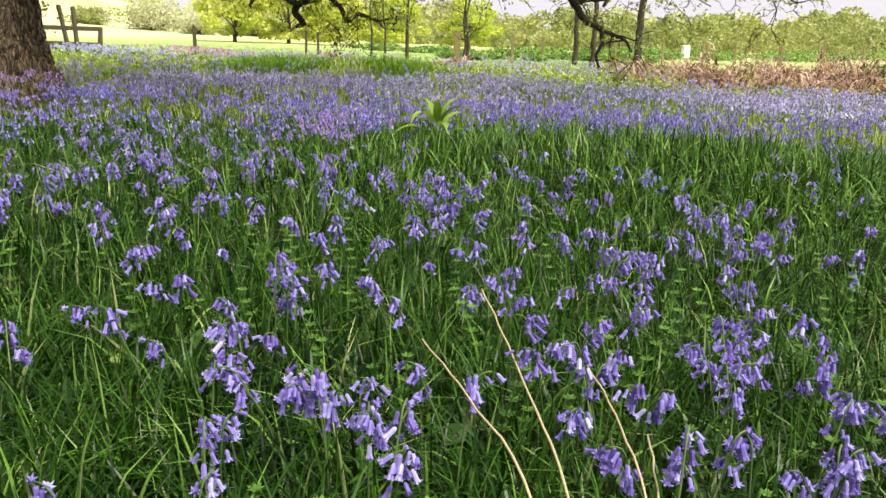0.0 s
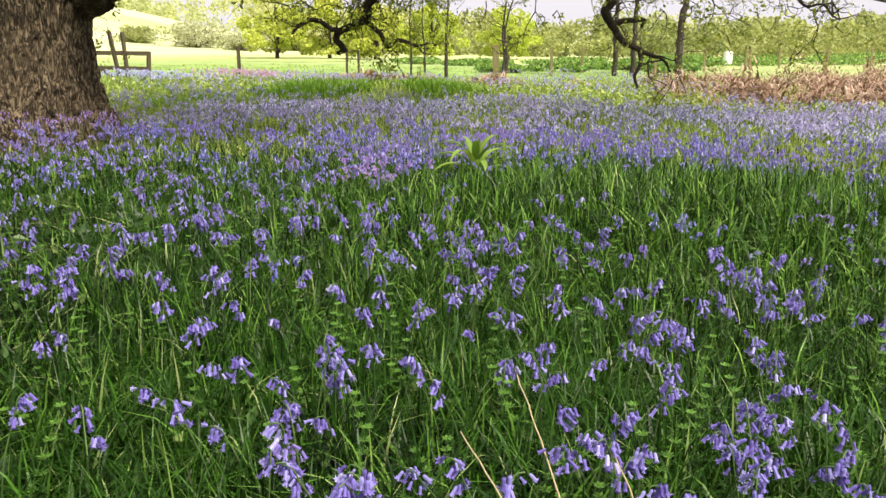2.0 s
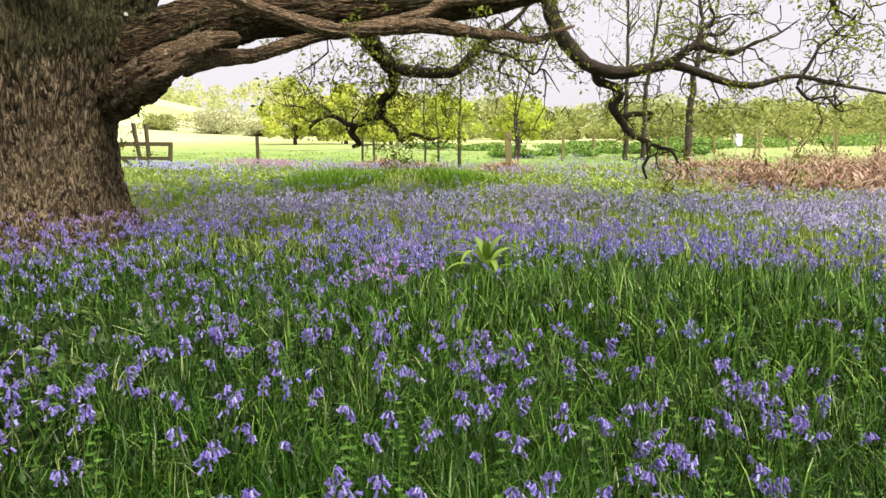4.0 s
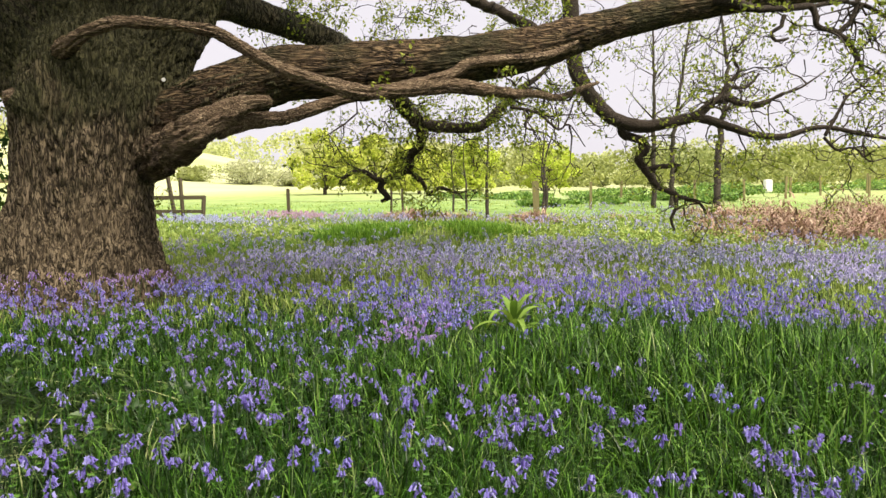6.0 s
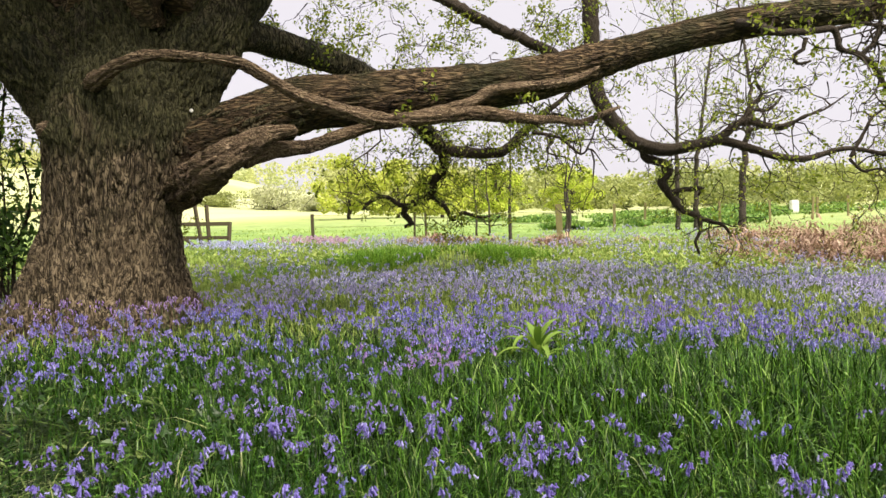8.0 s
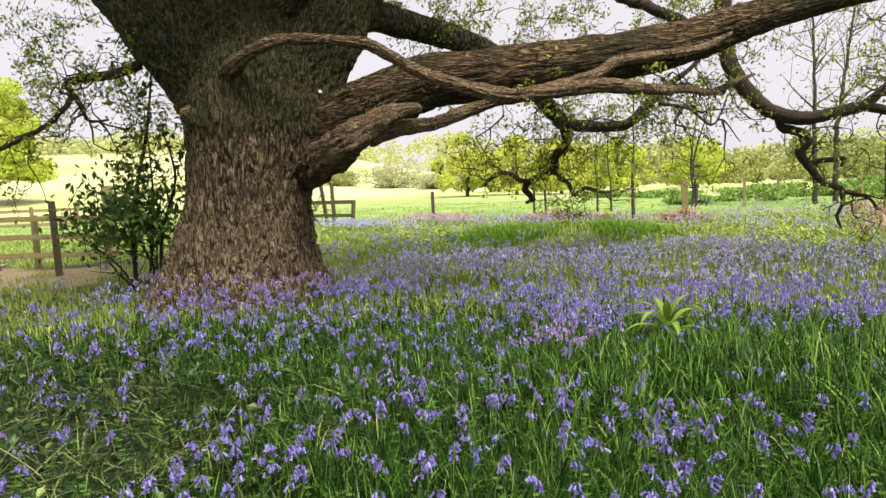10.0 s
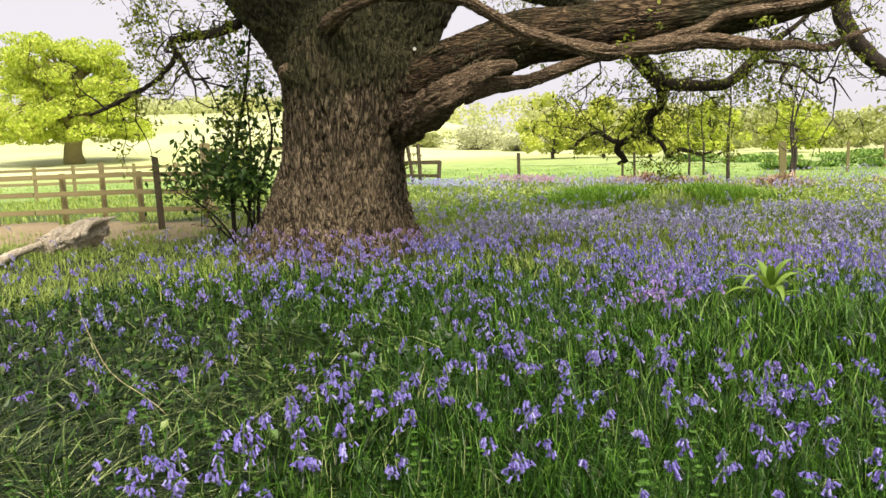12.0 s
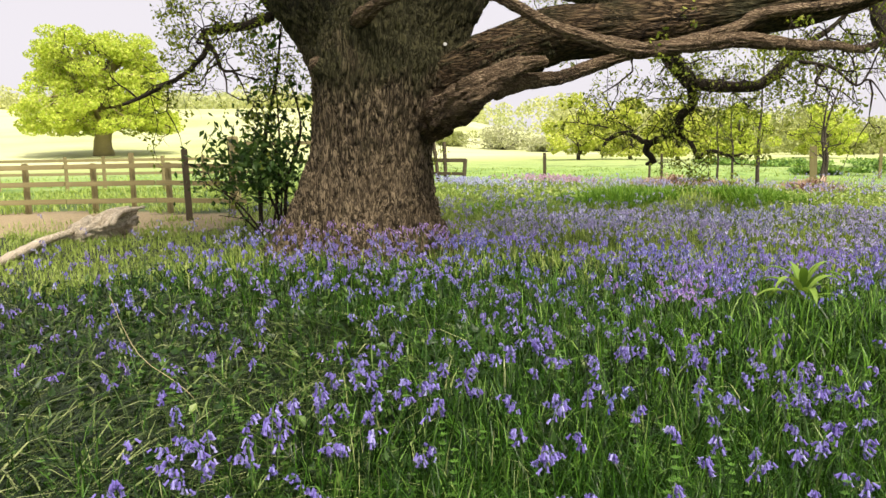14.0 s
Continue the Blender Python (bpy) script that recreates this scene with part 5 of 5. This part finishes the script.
    for cx, cy, rx, ry, n, h in ((-3.6, 16.6, 1.15, 1.1, 6500, 0.36), (-0.75, 17.2, 0.9, 1.0, 5000, 0.36), (-5.4, 14.9, 1.0, 1.3, 2600, 0.24), (-1.9, 18.6, 2.8, 0.9, 5000, 0.3)):
        a, q = rng.uniform(0, 2 * np.pi, n), np.sqrt(rng.uniform(0, 1, n))
        x, y = cx + rx * q * np.cos(a) * (1 + 0.3 * np.sin(3 * a)), cy + ry * q * np.sin(a)
        tussock.append(blades(x, y, h * rng.uniform(0.5, 1.15, n) * (1.1 - 0.5 * q**3), 0.016 * rng.uniform(0.6, 1.5, n), rng.uniform(0.1, 1.0, n), rng, 3))
    v, f = merged(tussock)
    tagged(new("tussock", mesh("tussock", v, f, M_TUFT)), "lush bright green tussocks of long grass on the mound", "grass", kind="stuff")
    for name, sets, mat, label in (("grass", near, M_SHADEGRASS, "lush green meadow grass under the oak, shade in its colour"), ("lush_grass", lushset, M_LUSH, "thick bright green grass on the low bank"), ("lying_grass", lyingset, M_DRYGRASS, "flattened tangled grass and leaves"), ("far_grass", far, M_LITFARGRASS, "rough grass beyond the oak, sunlight in its colour")):
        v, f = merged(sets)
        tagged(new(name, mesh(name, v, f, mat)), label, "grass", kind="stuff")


build_grass()


# ---- bluebells ----
def bell(rng, length=0.019, detail=True):
    """One nodding bell hanging along -z from the origin: narrow tube with rolled-back tips."""
    if not detail:
        segs, prof = 4, ((0.0, 0.12), (0.7, 0.21), (1.0, 0.36))
    else:
        segs, prof = 6, ((0.0, 0.09), (0.16, 0.165), (0.66, 0.165))
    ang = np.arange(segs) * 2 * np.pi / segs
    v, f = [], []
    for t, r in prof:
        v += [(math.cos(a) * r * length, math.sin(a) * r * length, -t * length) for a in ang]
    for k in range(len(prof) - 1):
        for j in range(segs):
            a, b, c, d = k * segs + j, k * segs + (j + 1) % segs, (k + 1) * segs + (j + 1) % segs, (k + 1) * segs + j
            f += [(a, b, c), (a, c, d)]
    if detail:
        # six petal tips, spread and rolled back
        low = (len(prof) - 1) * segs
        for j in range(segs):
            mid, out = ang[j] + np.pi / segs, rng.uniform(0.38, 0.56)
            e = len(v)
            for off, r, t in ((-0.36, 0.25, 0.90), (0.36, 0.25, 0.90), (0.0, out, 0.84 + rng.uniform(-0.1, 0.1))):
                v.append((math.cos(mid + off) * r * length, math.sin(mid + off) * r * length, -t * length))
            a, b = low + j, low + (j + 1) % segs
            f += [(a, b, e + 1), (a, e + 1, e), (e, e + 1, e + 2)]
    return np.array(v), np.array(f)


def stem_shape(rng, height, bells):
    """The arching stem's controls, and where and how the bells hang on it."""
    az = rng.uniform(0, 2 * math.pi)
    lean = rng.uniform(0.02, 0.09)
    o = np.array([math.cos(az), math.sin(az)])
    ctrl = [(0, 0, -0.02, 0.0028), (*(o * lean * 0.3 * height / 0.3), height * 0.5, 0.0024), (*(o * lean), height * 0.85, 0.002), (*(o * (lean + 0.018)), height * 0.97, 0.0014), (*(o * (lean + 0.042)), height * 0.985, 0.001)]
    p = spline(ctrl, 0.012)
    hang = []
    for k in range(bells):
        t = 1.0 - 0.19 * k / bells
        q = p[min(len(p) - 1, int(t * (len(p) - 1)))][:3]
        a = az + rng.normal(0, 1.0) + (k % 2 - 0.5) * 1.6
        reach = rng.uniform(0.005, 0.022)
        hang.append((q + (math.cos(a) * reach, math.sin(a) * reach, -0.004), a, rng.uniform(0.0, 0.9) + 0.4 * (k == 0), rng.uniform(0.6, 1.15)))
    return ctrl, hang


def turned(v, a, tilt, size, at):
    m = np.array((Matrix.Rotation(a, 3, "Z") @ Matrix.Rotation(-tilt, 3, "Y")))
    return (v * size) @ m.T + at


def flower_density(x, y):
    """Stems for each square metre, by place."""
    d = np.where(y > 15.5, 8.0, 13.0)
    patch = field_noise(x, y, 0.75, 4.0)
    d = d * np.clip(1 + 1.5 * patch, 0.15, 2.4) * np.clip(1 + 3.4 * field_noise(x, y, 2.3, 15.0), 0.04, 3.2)
    front = 6.7 + 0.30 * np.maximum(x - 0.5, 0) + 0.25 * np.sin(x * 2.0)
    band = smooth01(y, front - 0.3, front + 0.5) * (1 - smooth01(y, 14.0, 15.6)) * smooth01(x, -5.6, -3.5)
    d = d * (1 - band) + band * 53 * np.clip(1 + 1.3 * field_noise(x, y, 0.6, 9.0) + 1.9 * field_noise(x, y, 1.7, 19.0), 0.06, 2.0)
    left = smooth01(y, 3.6, 5.0) * (1 - smooth01(y, 8.8, 9.6)) * (1 - smooth01(x, -1.8, -0.6)) * smooth01(x, -6.5, -5)
    d = d + left * 8 * np.clip(1 + patch, 0.3, 2)
    gap = np.exp(-(((y - 5.7) / 0.95) ** 2) ** 1.5) * smooth01(x, -1.3, 0.2)
    d = d * (1 - 0.86 * gap)
    d = d * (1 - 0.93 * np.exp(-((y - 17.0) / 1.7) ** 2 - ((x + 2.0) / 4.5) ** 2))
    d = d * (1 - 0.6 * smooth01(-x, 2.6, 3.4) * (1 - smooth01(y, 3.5, 5)))
    d = d * (1 - 0.7 * smooth01(-x, 6.5, 7.5)) * (1 - 0.9 * smooth01(-x, 8.3, 9.2) * smooth01(y, 5.5, 7.0))
    return d


def scattered(rng, n, r0, r1, a0, a1, peak):
    x, y = wedge(n, r0, r1, a0, a1, rng)
    k = (rng.random(n) < flower_density(x, y) / peak) & clear(x, y)
    return x[k], y[k]


def area(r0, r1, a0, a1):
    return radians(a1 - a0) / 2 * (r1 * r1 - r0 * r0)


def joined_bluebells(rng, x, y, height, detail, bells, name, label, scale=1.0, mat=None):
    """Plants too many to count, as one mesh of petals and one of stems."""
    kinds = []
    for k in range(10):
        ctrl, hang = stem_shape(rng, 1.0 * height, bells)
        b = bell(rng, 0.023 * scale, detail)
        kinds.append((thin_tube(np.array([ctrl[0], ctrl[1], ctrl[2], ctrl[3], ctrl[4]]) if detail else np.array([ctrl[0], ctrl[2], ctrl[4]])), merged([(turned(b[0], a, t, s, p), b[1]) for p, a, t, s in hang])))
    z = ground_z(x, y)
    for which, nm, mt in ((1, name, mat or M_BELL), (0, name + "_stems", M_STEM)):
        pieces = []
        pick, turn, tall = np.random.default_rng(77).integers(0, 10, len(x)), np.random.default_rng(78).uniform(0, 2 * np.pi, len(x)), np.random.default_rng(79).uniform(0.72, 1.22, len(x))
        for k in range(10):
            sel = pick == k
            v, f = kinds[k][which]
            c, s = np.cos(turn[sel])[:, None], np.sin(turn[sel])[:, None]
            h = tall[sel][:, None]
            w = np.stack([x[sel][:, None] + (c * v[:, 0] - s * v[:, 1]), y[sel][:, None] + (s * v[:, 0] + c * v[:, 1]), z[sel][:, None] + v[:, 2] + (h - 1) * height * np.clip(v[:, 2] / height, 0, 1)], -1)
            m = sel.sum()
            pieces.append((w.reshape(-1, 3), (np.arange(m)[:, None, None] * len(v) + f[None]).reshape(-1, 3)))
        vv, ff = merged(pieces)
        tagged(new(nm, mesh(nm, vv, ff, mt)), label if which else "thin green bluebell stems", "bluebells", kind="stuff")


def single_bluebells(spots, rng):
    """The nearest plants, each a thing of stem and bells."""
    kinds = []
    shapes = [mesh("bell", *bell(rng, 0.027), M_BELL) for _ in range(5)]
    for k in range(9):
        h = 0.27 + 0.018 * k
        ctrl, hang = stem_shape(rng, h, 10 + k % 6)
        root = thing("bluebell")
        tagged(root, "bluebell with nodding violet-blue bells on a green stem", "bluebell", "bluebells in the grass")
        part("stem", mesh("stem", *tube(ctrl, 0.03, 5, 0.02, k), M_STEM, True), root, at=(0, 0, 0))
        for j, (p, a, t, s) in enumerate(hang):
            o = part("bell", shapes[j % 5], root, at=p)
            o.rotation_euler, o.scale = Euler((0, -t, a)), (s * 1.06,) * 3
        kinds.append(root)
    for i, (x, y) in enumerate(spots):
        m = pose(x, y, gz(x, y), rng.normal(0, 4), rng.normal(0, 4), rng.uniform(0, 360))
        if i < len(kinds):
            kinds[i].matrix_basis = m
        else:
            copy_thing(kinds[int(rng.integers(0, len(kinds)))], m)


def build_bluebells():
    rng = np.random.default_rng(41)
    a0, a1 = -58, 40
    x, y = scattered(rng, int(area(4.3, 6.6, a0, a1) * 90), 4.3, 6.6, a0, a1, 90)
    joined_bluebells(rng, x, y, 0.32, True, 9, "bluebells", "drift of violet-blue bluebells in the grass", 1.1)
    x, y = scattered(rng, int(area(6.6, 10.2, a0, a1) * 90), 6.6, 10.2, a0, a1, 90)
    joined_bluebells(rng, x, y, 0.32, False, 8, "bluebell_band", "thick band of violet-blue bluebells before the oak", 1.2)
    x, y = scattered(rng, int(area(10.2, 17, a0, a1) * 90), 10.2, 17, a0, a1, 90)
    joined_bluebells(rng, x, y, 0.32, False, 4, "bluebell_drift", "dense carpet of violet-blue bluebells round the oak", 1.7, M_LITFARBELL)
    x, y = scattered(rng, int(area(17, 34, -32, 34) * 24), 17, 34, -32, 34, 24)
    k = ((x < 7) | (y < 15)) & (rng.random(len(x)) < np.where(x < 0, 1 - smooth01(y, 25, 27), 1 - 0.6 * smooth01(y, 22, 30)))
    joined_bluebells(rng, x[k], y[k], 0.33, False, 4, "distant_bluebells", "thin far haze of bluebells", 1.8, M_LITFARBELL)
    a, q = rng.uniform(-2.9, -0.1, 95), rng.uniform(1.12, 1.45, 95)
    joined_bluebells(rng, TRUNK[0] + q * np.cos(a), TRUNK[1] + q * np.sin(a), 0.42, True, 6, "purple_flowers", "taller purple bluebells crowding the foot of the trunk", 1.15, M_PURPLE)
    x, y = rng.normal(-0.95, 0.22, 26), rng.normal(6.25, 0.28, 26)
    joined_bluebells(rng, x, y, 0.34, True, 10, "purple_clump", "clump of pinkish purple bluebells in the drift", 1.2, M_PURPLE)
    x, y = rng.normal(-8.6, 0.8, 220), rng.normal(21.0, 0.5, 220)
    joined_bluebells(rng, x, y, 0.4, False, 5, "pale_flowers", "patch of pale lavender flowers behind the oak", 1.9, M_PALEBELL)
    x, y = rng.normal(-6.9, 0.8, 190), rng.normal(23.8, 0.5, 190)
    joined_bluebells(rng, x, y, 0.35, False, 5, "pink_flowers", "patch of magenta pink flowers in the grass", 2.2, M_PINKBELL)
    clumps = [(-0.14, 2.99), (-1.29, 3.33), (-0.95, 4.27), (0.46, 4.34), (0.6, 3.76), (-0.9, 4.12), (-1.64, 4.0), (-1.21, 3.22), (0.45, 4.2), (1.15, 3.78), (-1.73, 3.46), (-1.85, 4.05), (-0.04, 3.89), (0.48, 3.87),
              (-0.19, 3.46), (-1.07, 3.01), (-2.24, 3.17), (-1.63, 3.32), (-2.04, 3.23), (-2.91, 2.62), (-1.79, 3.19), (-1.52, 2.13), (-0.11, 3.87), (-2.86, 3.33), (0.53, 3.22), (0.36, 2.79), (0.04, 2.13), (0.58, 2.17), (0.53, 2.44), (-0.49, 2.83), (-0.33, 1.65), (0.16, 1.95), (0.85, 2.6), (-1.06, 2.34)]
    front = [(-0.66, 1.53), (-0.55, 1.4), (-0.47, 1.62), (-0.43, 1.78), (-0.35, 1.76), (-0.75, 2.03), (-0.59, 2.3), (-0.52, 2.41), (-0.52, 2.2), (-0.3, 2.55), (-0.16, 3.14), (-0.15, 1.65), (-0.2, 1.44), (-0.31, 1.4), (0.13, 1.78), (0.27, 1.71), (0.37, 1.72), (0.41, 1.57), (0.31, 1.52),
             (0.61, 1.69), (0.65, 1.61), (0.38, 2.28), (0.66, 2.8), (0.63, 2.26), (0.85, 2.64), (0.46, 2.99), (0.07, 2.54), (-0.02, 1.74), (-0.13, 1.9), (-1.11, 2.07), (-0.72, 2.11), (0.74, 1.91), (0.53, 2.02), (0.67, 2.07), (-0.78, 1.49), (-0.52, 1.86), (0.12, 1.92), (0.21, 1.93)]
    spots = []
    for cx, cy in front + clumps:
        for _ in range(int(rng.integers(1, 3))):
            spots.append((cx + rng.normal(0, 0.04), cy + rng.normal(0, 0.04)))
    x, y = scattered(rng, int(area(1.6, 4.3, -54, 36) * 64 * 1.35), 1.6, 4.3, -54, 36, 64)
    spots += list(zip(x, y))
    single_bluebells(spots[:300], rng)
    rest = np.array(spots[300:])
    joined_bluebells(rng, rest[:, 0], rest[:, 1], 0.33, True, 11, "scattered_bluebells", "bluebells scattered through the near grass", 1.15)


build_bluebells()


# ---- small plants in front ----
def build_broad_plant():
    rng = np.random.default_rng(51)
    x, y = -0.1, 6.75
    z = gz(x, y)
    t = thing("broad_leaved_plant", (x, y, z))
    tagged(t, "single pale green broad-leaved plant among the bluebells", "plant")
    for k in range(17):
        az = k * 2.4 + rng.normal(0, 0.2)
        up = 1.35 - 0.055 * k                       # upright in the heart, spreading below
        ln = 0.22 + 0.25 * min(1, k / 6) + rng.uniform(-0.03, 0.03)
        o, s = np.array([math.cos(az), math.sin(az), 0]), np.array([-math.sin(az), math.cos(az), 0])
        p = np.array([x, y, z + 0.30 - 0.011 * k]) + o * 0.012
        v, el = [], up
        for i in range(10):
            q = i / 9
            w = 0.031 * math.sin(math.pi * (0.08 + 0.92 * q) ** 0.8) ** 0.9 + 0.002
            v += [p - s * w + (0, 0, w * 0.45), p, p + s * w + (0, 0, w * 0.45)]
            p = p + (o * math.cos(el) + np.array([0, 0, 1]) * math.sin(el)) * ln / 9
            el -= (0.09 + 0.17 * min(1, k / 6)) * (0.5 + q)
        f = []
        for i in range(9):
            for j in (0, 1):
                a = i * 3 + j
                f += [(a, a + 1, a + 4), (a, a + 4, a + 3)]
        part("leaf", mesh("leaf", v, f, M_PLANT, True), t)
    v, f = tube([(x, y, z - 0.05, 0.012), (x, y, z + 0.4, 0.008)], 0.05, 8)
    part("stem", mesh("stem", v, f, M_STEM, True), t)


build_broad_plant()


def build_cleavers():
    """Whorled cleavers scrambling through the grass in front."""
    rng = np.random.default_rng(61)
    x, y = wedge(170, 1.4, 5.0, -55, 36, rng)
    tubes, cents, pieces = [], [], []
    for a, b in zip(x, y):
        z, h = gz(a, b), rng.uniform(0.16, 0.34)
        d = rng.normal(0, 0.09, 2)
        top = np.array([a + d[0], b + d[1], z + h])
        base = np.array([a, b, z])
        tubes.append(thin_tube(np.array([(*base, 0.0018), (*((base + top) / 2 + rng.normal(0, 0.01, 3)), 0.0016), (*top, 0.001)])))
        for t in np.linspace(0.35, 1, 6):
            p = base + (top - base) * t
            ang = np.arange(7) * 2 * np.pi / 7 + rng.uniform(0, 6)
            ln, wd = 0.024 * (1.25 - 0.5 * t), 0.0045
            for q in ang:
                o, s = np.array([math.cos(q), math.sin(q), 0.25]), np.array([-math.sin(q), math.cos(q), 0])
                k = np.array([p, p + o * ln * 0.6 + s * wd, p + o * ln, p + o * ln * 0.6 - s * wd])
                pieces.append((k, np.array([(0, 1, 2), (0, 2, 3)])))
    v, f = merged(tubes + pieces)
    tagged(new("cleavers", mesh("cleavers", v, f, M_HERB)), "pale green whorled cleavers scrambling through the grass", "weeds", kind="stuff")


build_cleavers()


# weed leaves; their dark colour also stands for shaded gaps below the flowers
def build_low_leaves():
    rng = np.random.default_rng(63)
    x, y = wedge(15000, 1.3, 8.5, -62, 36, rng)
    p = 0.12 + 0.88 * smooth01(-x, 0.8, 2.6) * (1 - 0.6 * smooth01(y, 5, 8))
    k = (rng.random(len(x)) < p) & clear(x, y)
    x, y = x[k], y[k]
    c = np.stack([x, y, ground_z(x, y) + rng.uniform(0.03, 0.17, len(x))], 1)
    v, f = leaves(c, 0.06, rng, 0.5, 0.0, 0.6)
    tagged(new("low_weeds", mesh("low_weeds", v, f, M_DARKLEAF)), "low dark green weeds and ivy under the flowers", "weeds", kind="stuff")


build_low_leaves()


def build_herbs():
    """Fresh yellow-green herbs between the flowers and the bracken."""
    rng = np.random.default_rng(64)
    pts = []
    for cx, cy, rx, ry, n in ((2.2, 15.6, 2.6, 1.8, 260), (0.6, 18.5, 1.6, 1.6, 110), (4.6, 18.5, 1.8, 2.4, 150), (5.9, 22.5, 1.6, 2.2, 90), (-5.8, 17.0, 1.6, 2.0, 110), (3.2, 22.5, 2.2, 2.4, 120), (8.2, 20.5, 1.6, 1.0, 70), (6.6, 15.6, 1.5, 0.8, 60), (10.5, 18.0, 1.2, 0.8, 50), (7.2, 24.0, 1.4, 0.9, 60), (-6.8, 13.0, 1.2, 2.0, 70)):
        x, y = rng.normal(cx, rx * 0.55, n), rng.normal(cy, ry * 0.55, n)
        k = field_noise(x, y, 0.9, 31.0) > -0.15
        for a, b in zip(x[k], y[k]):
            m = int(rng.integers(14, 34))
            h = rng.uniform(0.12, 0.34)
            off = rng.normal(0, 1, (m, 3)) * (0.11, 0.11, h * 0.3)
            p = off + (a, b, gz(a, b) + h * 0.6)
            p[:, 2] = np.maximum(p[:, 2], gz(a, b) + 0.02)
            pts.append(p)
    v, f = leaves(np.vstack(pts), 0.075, rng, 0.5, 0.0, 0.5)
    tagged(new("bright_herbs", mesh("bright_herbs", v, f, M_BRIGHTHERB)), "fresh yellow-green herbs between the bluebells and the bracken", "weeds", kind="stuff")


build_herbs()


def build_straws():
    for k, c in enumerate((((0.06, 1.15, 0.02, 0.004), (0.03, 1.36, 0.33, 0.0035), (-0.06, 1.65, 0.37, 0.003), (-0.15, 1.96, 0.36, 0.002)), ((0.12, 1.15, 0.02, 0.004), (0.09, 1.38, 0.31, 0.0035), (0.05, 1.8, 0.36, 0.003), (0.0, 2.23, 0.39, 0.002)),
                           ((0.23, 1.1, 0.02, 0.004), (0.21, 1.38, 0.31, 0.003), (0.22, 1.66, 0.33, 0.003), (0.22, 1.94, 0.31, 0.002)), ((0.22, 1.2, 0.02, 0.004), (0.24, 1.42, 0.28, 0.003), (0.29, 1.68, 0.28, 0.002)),
                           ((-4.7, 4.1, 0.5, 0.0025), (-3.75, 3.39, 0.34, 0.003), (-3.12, 3.11, 0.24, 0.003), (-2.95, 3.07, 0.05, 0.003)))):
        c = [(px, py, pz, pr * 0.7) for px, py, pz, pr in c]
        v, f = tube(c, 0.05, 6, 0.1, 400 + k, 0, 0.6)
        ob = new("dry_stalk", mesh("dry_stalk", v, f, M_STRAW, True))
        tagged(ob, "thin dry straw-coloured stalk leaning in the grass", "stalk", "dry stalks")


build_straws()
